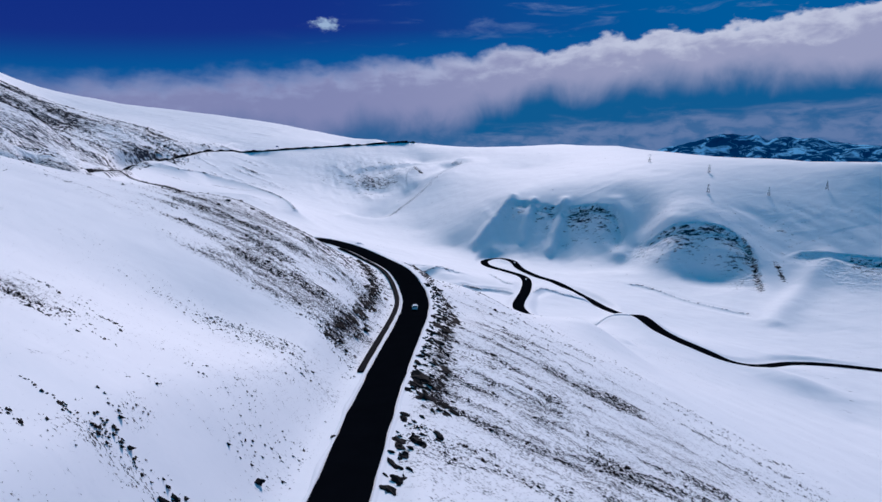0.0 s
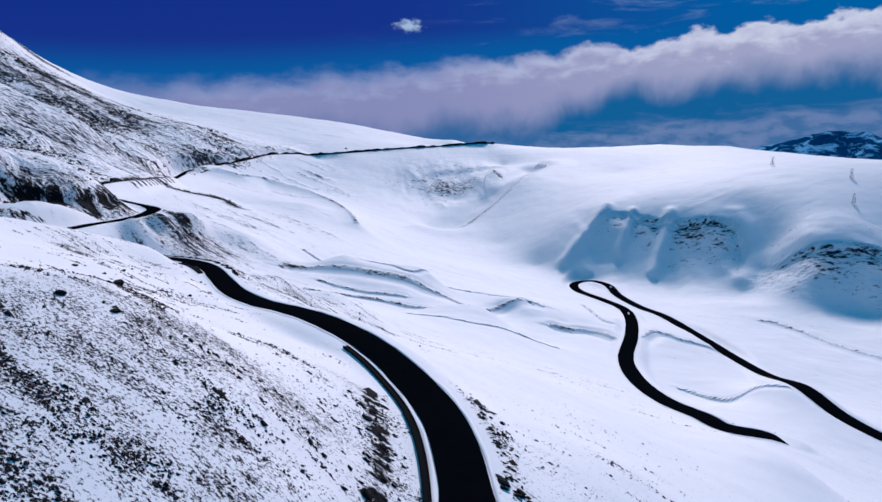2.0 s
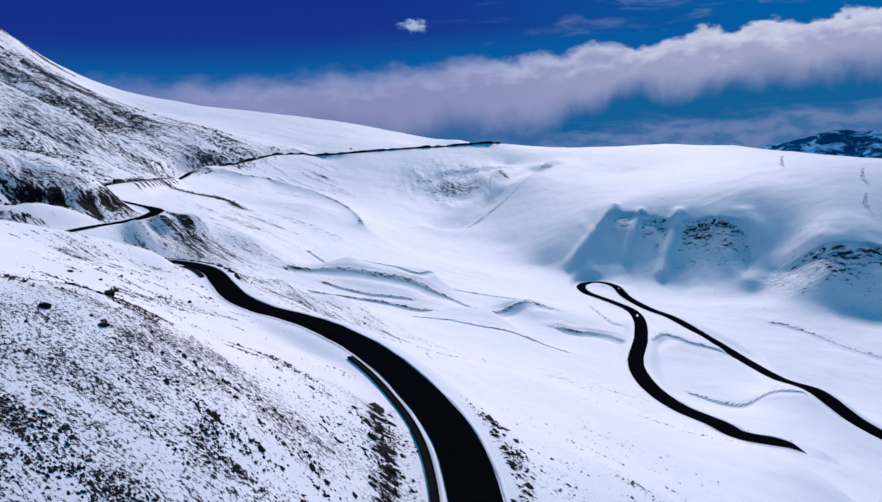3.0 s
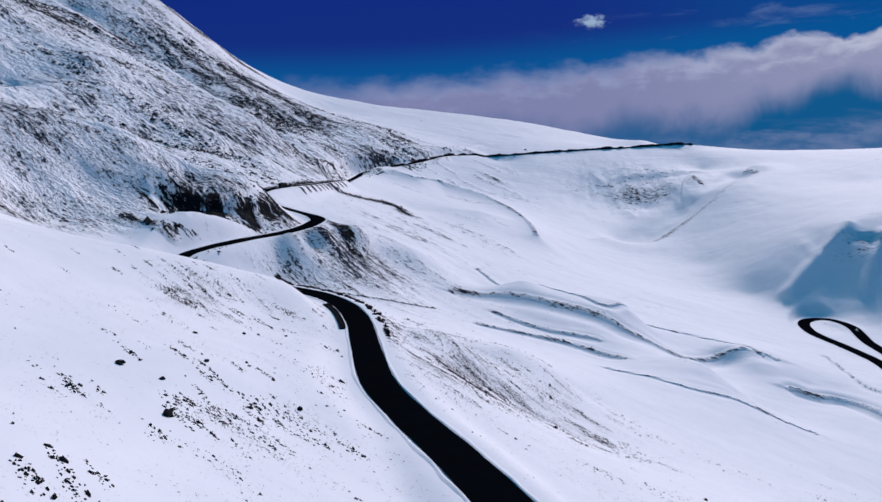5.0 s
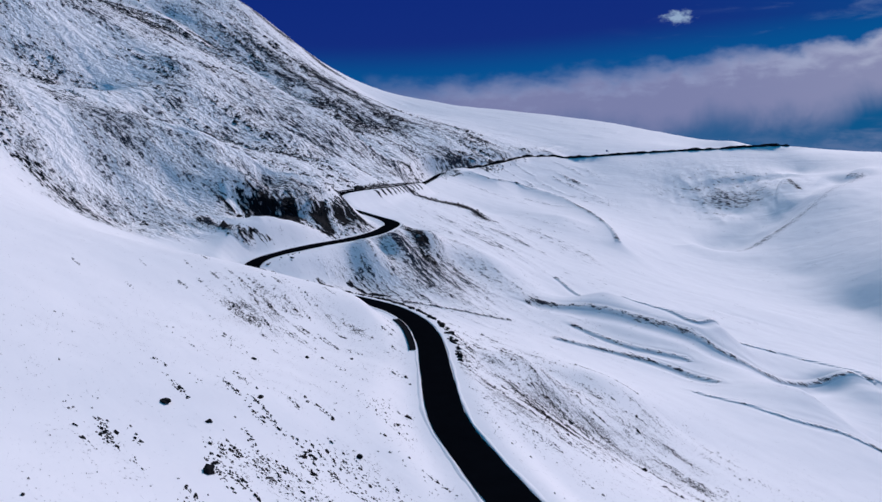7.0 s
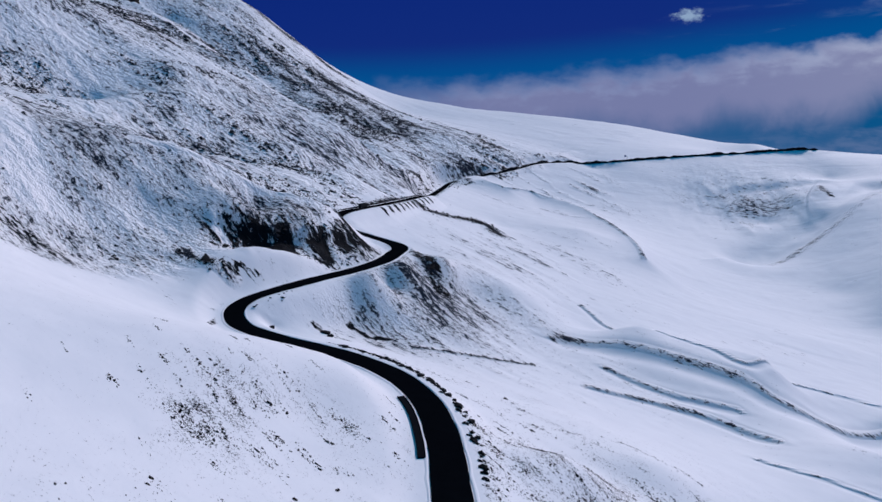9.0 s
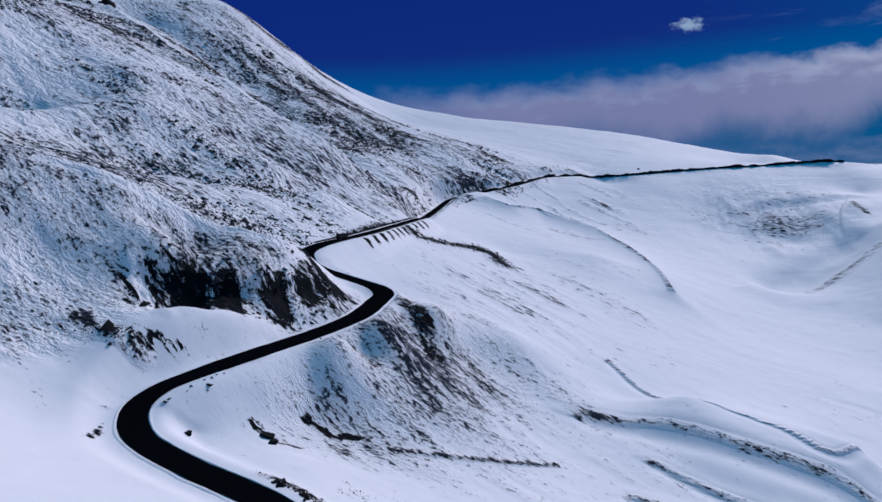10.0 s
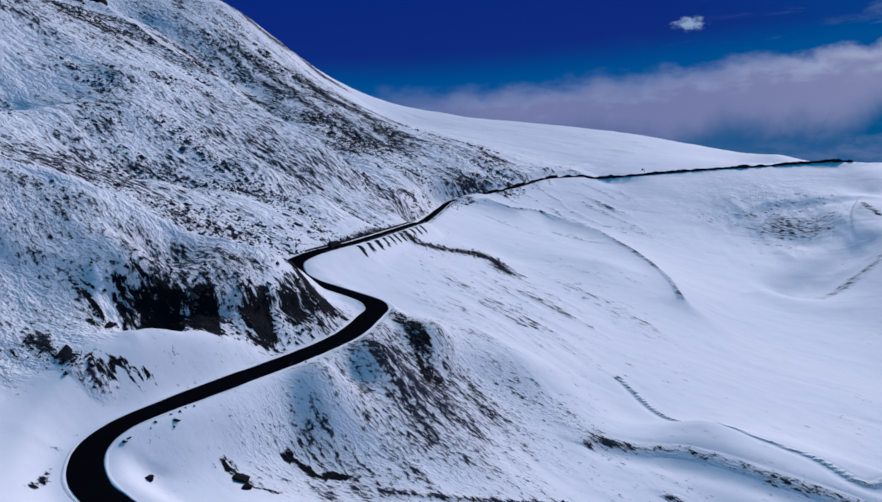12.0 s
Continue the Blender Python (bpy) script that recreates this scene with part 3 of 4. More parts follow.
def flank(x, y):
    """1 on the rocky mountain side, 0 on the valley's smooth snow."""
    edge = np.interp(y, [120, 150, 165, 180, 200, 215, 240, 290, 340, 390, 450, 520], [-112, -107, -102, -100, -105, -118, -128, -142, -158, -165, -152, -140])
    return step(edge + 3 * ripple(x, y, 14.0, 71) - x, -1, 7) * step(y, 132, 150) * (1 - 0.5 * step(y, 400, 560))


def cliffs(x, y, z):
    """1 on the steep faces across the valley."""
    band = step(z, 11, 17) * (1 - step(z, 35, 41))
    face = band * step(x, 8, 30) * step(y, 270, 300) * (1 - step(y, 370, 400))
    head = step(z, 36, 42) * (1 - step(z, 54, 60)) * step(x, -95, -80) * (1 - step(x, -20, -8)) * step(y, 425, 450) * (1 - step(y, 545, 560))
    return np.maximum(face, 0.8 * head)


def ground(x, y):
    """Height of the finished ground."""
    x, y = np.asarray(x, float).ravel(), np.asarray(y, float).ravel()
    z = land(x, y)
    z = z + 0.25 * ripple(x, y, 9.0, 3) + 0.02 * ripple(x, y, 1.9, 11)
    # rough mountain flank: ribs and runnels down its fall line
    u, v = 0.05 * x + y, x - 0.05 * y
    z = z + flank(x, y) * (1.2 * ripple(u, v * 0.3, 14.0, 41, 4) + 0.55 * ripple(u, v * 0.35, 4.0, 45, 3))
    z = z + 5.0 * bump_at(x, y, -236, 228, 26, 18) + 7.0 * bump_at(x, y, -220, 212, 22, 18)
    # the gully behind the mountain's front crest
    d, h, side = near_road(x, y, BACK_GULLY, 34)
    z = z - 12.0 * np.exp(-((d / 17) ** 2))
    # ribbed cliffs across the valley, with chutes of snow between them
    c = cliffs(x, y, z)
    z = z + c * (0.55 * ripple(x + 0.35 * y, y * 0.14, 7.0, 51, 4) + 0.4 * ripple(x * 0.3, y + 0.004 * (x - 70) ** 2, 5.0, 55, 3))
    for points, drop, reach in SCARPS:
        d, h, side = near_road(x, y, points, 4 * reach)
        z = z - drop * h * (side < 0) * step(d, 0, 0.3 * reach) * np.exp(-d / reach)
    f = faces(x, y)
    z = z + f * (1.3 * np.abs(ripple(x + 0.3 * y, y * 0.16, 11.0, 52, 4)) + 0.6 * ripple(0.3 * x, y, 4.0, 58, 3))
    # ribs and runnels on the spur under the bend and in the head of the valley
    z = z + bump_at(x, y, -82, 196, 13, 18) * 0.45 * ripple(0.22 * (0.9 * x + 0.35 * y), 0.35 * x - 0.9 * y, 4.0, 66, 4)
    z = z + bump_at(x, y, -45, 480, 40, 45) * 2.2 * ripple(0.9 * x + 0.3 * y, 0.2 * (0.3 * x - 0.9 * y), 16.0, 68, 4)
    # the quarried bank above the bend
    q = quarry(x, y)
    z = z + q * (2.0 * np.abs(ripple(0.51 * x + 0.86 * y, 0.22 * (0.86 * x - 0.51 * y), 3.6, 61, 3)) - 1.0 + 0.4 * ripple(x, y, 1.6, 65, 2))
    z = z + 3.6 * bump_at(x, y, 27, 118, 8, 14) + 2.2 * bump_at(x, y, 86, 155, 11, 7)
    z = z - 2.4 * bump_at(x, y, -102.5, 176, 5, 5.5)
    # the even slope inside the hairpin
    d, h, side = near_road(x, y, HAIRPIN)
    m = np.minimum(1, 1.8 * bump_at(x, y, -103.5, 212, 4.5, 4.5))
    z = np.minimum(z, z * (1 - m) + m * (50.6 + 0.38 * np.clip(d - 1.5, 0, 14)))
    for points, wide, rise in CHUTES:
        d, h, side = near_road(x, y, points)
        z = z + rise * np.exp(-((d / wide) ** 2))
    for points, rise, wide in RIDGES:
        d, h, side = near_road(x, y, points, 40)
        z = z + rise * np.exp(-d / wide)
    # creeks and little scarps in the apron and on the valley floor
    for points, deep, wide in CREEKS:
        d, h, side = near_road(x, y, points, 14 if wide < 3 else 45)
        z = z - deep * np.exp(-((d / wide) ** 2)) + 0.35 * deep * np.exp(-(((d - 2.2 * wide) / wide) ** 2)) * (side > 0)
    for line, half in ROADS:
        d, h, side = near_road(x, y, line)
        z = z + (h - z) * (1 - step(d, half + 0.5, half + 2.7 + np.minimum(0.8 * np.abs(h - z), 4.5)))
    return z


def spread(lo, hi, fine, growth, reach):
    """Coordinates at fine steps from lo to hi, and ever wider ones out to reach on both sides."""
    out = []
    gap, at = fine, 0.0
    while at < reach:
        gap *= growth if at < 420 else 1.12
        at += gap
        out.append(at)
    return np.array([lo - v for v in out[::-1]] + list(np.arange(lo, hi + fine / 2, fine)) + [hi + v for v in out])


def mesh_object(name, verts, faces, mat, smooth=True):
    me = bpy.data.meshes.new(name)
    me.from_pydata(verts, [], faces)
    me.materials.append(mat)
    me.shade_smooth() if smooth else None
    me.update()
    return new(name, me)


def grid_faces(nx, ny):
    i = np.arange(nx * ny).reshape(ny, nx)
    return np.stack([i[:-1, :-1], i[:-1, 1:], i[1:, 1:], i[1:, :-1]], -1).reshape(-1, 4)


def make_ground():
    xs, ys = spread(-138.0, 6.0, 0.5, 1.008, 4400), spread(22.0, 226.0, 0.5, 1.008, 4400)
    gx, gy = np.meshgrid(xs, ys)
    x, y = gx.ravel(), gy.ravel()
    z = ground(x, y)
    me = bpy.data.meshes.new("ground")
    f = grid_faces(len(xs), len(ys))
    me.vertices.add(len(x))
    me.vertices.foreach_set("co", np.stack([x, y, z], 1).ravel())
    me.loops.add(f.size)
    me.loops.foreach_set("vertex_index", f.ravel())
    me.polygons.add(len(f))
    me.polygons.foreach_set("loop_start", np.arange(0, f.size, 4))
    me.polygons.foreach_set("use_smooth", np.ones(len(f), bool))
    me.update(calc_edges=True)
    me.materials.append(SNOW)
    for name, values in (("bare", bare_shade_map(x, y, z)), ("coarse", coarse_map(x, y)), ("rock", rock_map(x, y)), ("rough", rough_map(x, y)), ("high", step(np.hypot(x + 60, y - 115), 112, 132))):
        attr = me.attributes.new(name, "FLOAT", "POINT")
        attr.data.foreach_set("value", values.astype(np.float32))
    return tagged(new("ground", me), "snow-covered mountain slopes with dry grass showing through", "snowy ground", kind="structure")


def bump_at(x, y, cx, cy, rx, ry):
    return np.exp(-(((x - cx) / rx) ** 2) - ((y - cy) / ry) ** 2)


def bare_shade_map(x, y, z):
    """How much dry grass, scree and painted shade darkens the snow, 0 to 1."""
    wide = ripple(x, y, 26.0, 21)
    b = 0.10 + 0.12 * wide
    u, v = 0.96 * x - 0.28 * y, 0.28 * x + 0.96 * y
    lanes = ripple(u * 0.22, v, 4.5, 26, 3)  # long drifts down the slope
    b = b + (0.2 + 0.5 * lanes) * bump_at(x, y, -18, 74, 14, 14)  # grassy shoulder above the first bend
    b = b + (0.2 + 0.5 * lanes) * bump_at(x, y, -17, 57, 9, 10)
    b = b + (0.06 + 0.6 * lanes) * bump_at(x, y, -25, 60, 8, 8) + (0.1 + 0.6 * lanes) * bump_at(x, y, -24, 37, 4, 5)
    b = b + (0.02 + 0.8 * ripple(x, y, 2.6, 24)) * bump_at(x, y, -12.5, 25, 4, 4)
    b = b + (0.31 + 0.2 * ripple(u * 0.6, v, 3.5, 17, 3)) * bump_at(x, y, 10, 50, 20, 36)  # slope below the road
    b = b + (0.12 + 0.6 * ripple(u * 0.5, v, 2.6, 28)) * bump_at(x, y, -38, 103, 7, 7)
    b = b + (0.2 + 0.5 * ripple(x, y, 5.0, 22)) * bump_at(x, y, -59, 129, 7, 9)
    b = b + (0.3 + 0.4 * ripple(u * 0.7, v, 3.0, 16, 3)) * bump_at(x, y, -34, 142, 16, 18)
    b = b + (0.44 + 0.3 * ripple(u * 0.4, v, 3.5, 20)) * bump_at(x, y, -82, 193, 15, 20)  # spur under the bend
    b = np.minimum(b, 0.53)
    b = b + (0.2 + 0.3 * lanes) * bump_at(x, y, -88, 262, 28, 55) + (0.1 + 0.22 * lanes) * bump_at(x, y, -60, 190, 40, 30)
    # flank: rock flecks that also carry its relief shading as colour
    b = np.maximum(b, flank(x, y) * (1 - 0.3 * step(y, 300, 380)) * (0.44 + 0.24 * ripple(x, y, 35.0, 23) + 0.14 * ripple(x, y, 9.0, 19)))
    b = b + (0.1 + 0.55 * lanes) * bump_at(x, y, -135, 420, 55, 75)
    b = b + (0.22 + 0.5 * lanes) * bump_at(x, y, -300, 435, 110, 70)
    # flecks painted on the cliff faces and valley head in place of shade
    b = b + 0.1 * cliffs(x, y, z) + (0.3 + 0.15 * ripple(x + 0.3 * y, y * 0.2, 7.0, 18)) * faces(x, y) + (0.42 + 0.4 * ripple(0.3 * x, y, 14.0, 29)) * bump_at(x, y, -46, 480, 18, 30) + 0.2 * quarry(x, y)
    for points, reach, much in CRAGS[-5:-2]:
        d, h, side = near_road(x, y, points, 50)
        b = b + 0.05 * np.exp(-((d / 24) ** 2))
    for points, reach, much in BANKS:
        d, h, side = near_road(x, y, points)
        b = b + much * np.exp(-((d / reach) ** 2))
    for points, rise, wide in RIDGES[:1]:
        d, h, side = near_road(x, y, points)
        b = b + 0.5 * np.exp(-((d / 1.2) ** 2))
    for points, deep, wide in CREEKS:
        d, h, side = near_road(x, y, points)
        b = b + 0.4 * np.exp(-(((d - 1.2 * wide) / (0.4 * wide)) ** 2)) * (side > 0)
    for points, wide, rise in CHUTES:
        d, h, side = near_road(x, y, points)
        b = b * (1 - np.exp(-((d / wide) ** 2)))
    for line, half in ROADS:
        d, h, side = near_road(x, y, line)
        b = b * step(d, half + 0.25, half + 0.9)
    return np.clip(b, 0, 1.3)


def rock_map(x, y):
    """How much bare crag breaks the snow, 0 to 1."""
    r = quarry(x, y) * (0.70 + 0.85 * ripple(0.51 * x + 0.86 * y, 0.22 * (0.86 * x - 0.51 * y), 2.4, 92, 3) + 0.3 * bump_at(x, y, -110, 182, 4, 4))
    for points, reach, much in CRAGS:
        d, h, side = near_road(x, y, points, max(14, 2.5 * reach))
        r = np.maximum(r, much * np.exp(-((d / reach) ** 2)))
    # dark slanting bars below the hillside road, one every few metres
    d, h, side = near_road(x, y, MAIN)
    under = (side < 0) * step(d, 1.9, 2.3) * (1 - step(d, 4.0, 6.0)) * step(y, 233, 236) * (1 - step(y, 282, 292))
    stripes = np.sin(2 * math.pi * (y + 0.25 * x) / 4.3 + 2.5 * ripple(x, y, 14.0, 91, 1))
    r = np.maximum(r, under * 0.95 * (stripes > 0.1 + 0.16 * (d - 2)))
    upper = (side > 0) * step(d, 2.2, 2.8) * (1 - step(d, 4.5, 6.5)) * step(y, 216, 226) * (1 - step(y, 300, 330))
    r = np.maximum(r, upper * (0.18 + 0.5 * ripple(x, y, 4.0, 93, 2)))
    for line, half in ROADS:
        d, h, side = near_road(x, y, line)
        r = r * step(d, half + 0.4, half + 1.0)
    for points, wide, rise in CHUTES:
        d, h, side = near_road(x, y, points)
        r = r * (1 - np.exp(-((d / wide) ** 2)))
    return np.clip(r, 0, 1)


def rough_map(x, y):
    """1 where wind and scree have roughened the snow, 0 where it lies smooth."""
    d, h, side = near_road(x, y, MAIN)
    return np.clip(flank(x, y) ** 3 * step(d, 5, 13) + faces(x, y) + 0.3 * bump_at(x, y, -82, 196, 16, 20) + 0.35 * bump_at(x, y, -60, 500, 45, 40) + 0.3 * bump_at(x, y, -300, 435, 110, 70), 0, 1)


def coarse_map(x, y):
    """0 where the grass is fine, 1 where the scree is blocky."""
    return np.clip(step(np.hypot(x + 15, y - 85), 92, 112), 0, 1)


make_ground()


def make_road(name, line, half, label):
    t = np.gradient(line[:, :2], axis=0)
    t /= np.linalg.norm(t, axis=1)[:, None]
    side = np.stack([-t[:, 1], t[:, 0]], 1)
    half = half + (0.45 * step(line[:, 1], 160, 180) * (1 - step(line[:, 1], 226, 245)) if name == "road_main" else 0)
    verts, cols = [], (-1.0, -0.5, 0.0, 0.5, 1.0)
    for c in cols:
        wob = half * c + (0.10 * ripple(line[:, 0] * 1.0, line[:, 1], 2.2, 31) * np.sign(c) if abs(c) == 1 else 0)
        p = line[:, :2] + side * (np.zeros(len(line)) + wob)[:, None]
        verts.append(np.c_[p, line[:, 2] + 0.07 + 0.03 * (1 - c * c)])
    verts = np.stack(verts, 1).reshape(-1, 3)
    road = mesh_object(name, verts.tolist(), grid_faces(len(cols), len(line)).tolist(), ASPHALT)
    return tagged(road, label, "road", kind="structure")


make_road("road_main", MAIN, 1.45, "dark wet asphalt mountain road cleared of snow")
make_road("road_loop", LOOP, 1.8, "dark asphalt hairpin road in the valley below")

# ---- things ----
def part(name, bm, mat, parent=None, label=""):
    """Links a bmesh as one mesh object, under its thing or part."""
    me = bpy.data.meshes.new(name)
    bm.to_mesh(me)
    bm.free()
    me.materials.append(mat)
    ob = new(name, me)
    if parent:
        ob.parent = parent
    return tagged(ob, label) if label else ob


def box(bm, x0, x1, y0, y1, z0, z1, taper=0.0):
    """A block; taper draws its top in by that share along y and x."""
    cx, cy = (x0 + x1) / 2, (y0 + y1) / 2
    low = [bm.verts.new(p) for p in ((x0, y0, z0), (x1, y0, z0), (x1, y1, z0), (x0, y1, z0))]
    high = [bm.verts.new((cx + (v.co.x - cx) * (1 - taper), cy + (v.co.y - cy) * (1 - taper), z1)) for v in low]
    bm.faces.new(low[::-1]), bm.faces.new(high)
    for i in range(4):
        bm.faces.new((low[i], low[(i + 1) % 4], high[(i + 1) % 4], high[i]))


def beam(bm, a, b, r):
    """A square bar from a to b."""
    a, b = Vector(a), Vector(b)
    way = (b - a).normalized()
    s = way.orthogonal().normalized() * r
    t = way.cross(s)
    ends = [[bm.verts.new(p + k) for k in (s, t, -s, -t)] for p in (a, b)]
    for i in range(4):
        bm.faces.new((ends[0][i], ends[0][(i + 1) % 4], ends[1][(i + 1) % 4], ends[1][i]))
    bm.faces.new(ends[0][::-1]), bm.faces.new(ends[1])


def disc(bm, centre, radius, width, segments=14):
    """A wheel-like cylinder lying across x."""
    rings = []
    for dx, r in ((-width / 2, radius * 0.9), (-width / 2 * 0.8, radius), (width / 2 * 0.8, radius), (width / 2, radius * 0.9)):
        rings.append([bm.verts.new((centre[0] + dx, centre[1] + r * math.cos(2 * math.pi * i / segments), centre[2] + r * math.sin(2 * math.pi * i / segments))) for i in range(segments)])
    for a, b in zip(rings, rings[1:]):
        for i in range(segments):
            bm.faces.new((a[i], a[(i + 1) % segments], b[(i + 1) % segments], b[i]))
    bm.faces.new(rings[0][::-1]), bm.faces.new(rings[-1])


def plain(name, colour, rough=0.6, metal=0.0, grain=6.0, vary=0.25, bumpy=0.02, gloss=0.12):
    mat, n, shader = material(name)
    place = n.add("ShaderNodeTexCoord").outputs["Object"]
    dark = tuple(c * (1 - vary) for c in colour)
    n.put(shader.inputs["Base Color"], n.mix(n.noise(place, grain, 5.0, 0.6), dark, colour))
    n.put(shader.inputs["Roughness"], n.math("ADD", rough - 0.1, n.math("MULTIPLY", n.noise(place, grain * 2), 0.2)))
    shader.inputs["Metallic"].default_value = metal
    shader.inputs["Specular IOR Level"].default_value = gloss
    n.put(shader.inputs["Normal"], n.bump(n.noise(place, grain * 3), 0.4, bumpy))
    return mat


ROCK = plain("dark_rock", (0.008, 0.009, 0.012), 0.85, 0.0, 3.0, 0.7, 0.08)
# stones in a bluish grey that holds the flank's shading too
SCREE = plain("shade_blue_scree", (0.022, 0.028, 0.042), 0.85, 0.0, 1.0, 0.8, 0.08)
GRASS = plain("dry_heather", (0.022, 0.017, 0.02), 0.9, 0.0, 5.0, 0.7)
CONCRETE = plain("wet_concrete", (0.005, 0.006, 0.009), 0.8, 0.0, 4.0, 0.4, 0.02, 0.02)
STEEL = plain("galvanised_steel", (0.16, 0.17, 0.2), 0.5, 0.6, 4.0)
WHITE_PAINT = plain("white_car_paint", (0.8, 0.8, 0.82), 0.3, 0.0, 2.0, 0.05, 0.0, 0.5)
GLASS = plain("car_glass", (0.02, 0.025, 0.03), 0.12, 0.0, 2.0, 0.1, 0.0, 0.5)
RUBBER = plain("tyre_rubber", (0.02, 0.02, 0.02), 0.85)
TARP = plain("dark_green_tarpaulin", (0.012, 0.016, 0.018), 0.7, 0.0, 3.0, 0.3)
SNOW_WHITE = plain("ploughed_snow", (0.86, 0.86, 0.88), 0.7, 0.0, 2.0, 0.08, 0.05)
SIGN_BLUE = plain("sign_blue", (0.03, 0.1, 0.35), 0.4)


def offset_line(line, lo, hi, aside, lift=0.0):
    """The stretch of a centre line with lo <= y <= hi (first run of it), moved aside to its left."""
    keep = np.where((line[:, 1] >= lo) & (line[:, 1] <= hi))[0]
    keep = keep[: 1 + np.argmax(np.append(np.diff(keep) > 1, True))]
    t = np.gradient(line[:, :2], axis=0)
    t /= np.linalg.norm(t, axis=1)[:, None]
    p = line[keep].copy()
    p[:, :2] += np.stack([-t[keep, 1], t[keep, 0]], 1) * aside
    p[:, 2] += lift
    return p


def ribbon(bm, line, profile):
    """Sweeps a profile of (aside, up) along a line, with closed ends."""
    t = np.gradient(line[:, :2], axis=0)
    t /= np.linalg.norm(t, axis=1)[:, None]
    rows = []
    for i, p in enumerate(line):
        across = (-t[i, 1], t[i, 0])
        rows.append([bm.verts.new((p[0] + across[0] * a, p[1] + across[1] * a, p[2] + up)) for a, up in profile(i)])
    for a, b in zip(rows, rows[1:]):
        for k in range(len(a) - 1):
            bm.faces.new((a[k], a[k + 1], b[k + 1], b[k]))
    bm.faces.new(rows[0][::-1]), bm.faces.new(rows[-1])


def drain(lo, hi, aside, wide, label):
    """An open concrete drain beside the road: a floor and two low kerbs."""
    line = offset_line(MAIN, lo, hi, aside, 0.05)
    thing = tagged(new("drain_channel"), label, "drain", group="roadside drains")
    thing.location = line[0]
    line = line - line[0]
    for name, prof in (("channel_floor", [(-wide / 2, -0.25), (-wide / 2, 0.09), (wide / 2, 0.09), (wide / 2, -0.25)]),
                       ("kerb", [(-wide / 2 - 0.06, -0.25), (-wide / 2 - 0.06, 0.15), (-wide / 2, 0.16), (-wide / 2, -0.25)]),
                       ("kerb", [(wide / 2, -0.25), (wide / 2, 0.16), (wide / 2 + 0.06, 0.15), (wide / 2 + 0.06, -0.25)])):
        bm = bmesh.new()
        ribbon(bm, line, lambda i: prof)
        part(name, bm, CONCRETE, thing)


drain(47.5, 87.5, 2.08, 0.36, "long dark wet concrete drain beside the road")
drain(87.4, 98.6, 2.05, 0.3, "long dark wet concrete drain beside the road")
drain(226.0, 300.0, 2.75, 0.5, "dark open drain above the hillside road")
drain(136.5, 149.0, 2.0, 0.55, "short dark concrete drain at the roadside bend")


def berms():
    """Uneven ridges of ploughed snow on both edges of the roads."""
    for line, half in ROADS:
        for way in (1, -1):
            wide = 0.22 + 0.14 * ripple(line[:, 0], line[:, 1], 3.0, 81 + way)
            high = 0.10 + 0.07 * ripple(line[:, 0], line[:, 1], 2.0, 91 + way, 2)
            run = 1.45 + 0.45 * step(line[:, 1], 160, 180) * (1 - step(line[:, 1], 226, 245)) if line is MAIN else half
            edge = run + 0.04 + 0.10 * ripple(line[:, 0], line[:, 1], 1.7, 95 + way, 2)
            bm = bmesh.new()
            ribbon(bm, line, lambda i: [(way * edge[i], 0.02), (way * (edge[i] + 0.3 * wide[i]), high[i]), (way * (edge[i] + wide[i]), high[i] * 0.85), (way * (edge[i] + 2.2 * wide[i]), -0.1)][::way])
            ob = part("snow_berm", bm, SNOW_WHITE)
            ob.data.shade_smooth()
            tagged(ob, "low ridge of ploughed white snow on the road edge", "snow bank", kind="structure")


berms()


def retaining_wall(lo, hi, aside, high, rise, label):
    """A rough dark wall that holds the upper road on its downhill side."""
    line = offset_line(MAIN, lo, hi, aside)
    k = np.arange(len(line))
    top = rise + rise * 0.9 * ripple(line[:, 0], line[:, 1], 4.0, 131)
    deep = high * (1 + 0.6 * ripple(line[:, 0], line[:, 1], 9.0, 133))
    bm = bmesh.new()
    ribbon(bm, line, lambda i: [(0.3, top[i]), (0.0, top[i]), (-0.35, -deep[i]), (0.3, -deep[i])])
    ob = part("retaining_wall", bm, ROCK)
    tagged(ob, label, "wall", kind="structure")


retaining_wall(395.0, 572.0, -2.0, 1.4, 1.25, "low dark stone wall below the upper road")
retaining_wall(226.0, 372.0, -1.75, 0.6, 0.22, "low dark stone edge below the hillside road")


# ---- boulders ----
def boulder(size, seed, squash=0.7):
    bm = bmesh.new()
    bmesh.ops.create_icosphere(bm, subdivisions=2, radius=1.0)
    for v in bm.verts:
        k = 1 + 0.6 * noise.noise(v.co * 1.1 + Vector((seed * 3.1, 0, seed))) + 0.5 * noise.noise(v.co * 2.6 + Vector((0, seed * 1.7, 0)))
        v.co = Vector((v.co.x * k, v.co.y * k * 0.75, v.co.z * k * squash)) * size
    ob = part("boulder", bm, ROCK)
    return tagged(ob, "dark weathered boulder half sunk in the snow", "boulder", group="boulders on the slope")


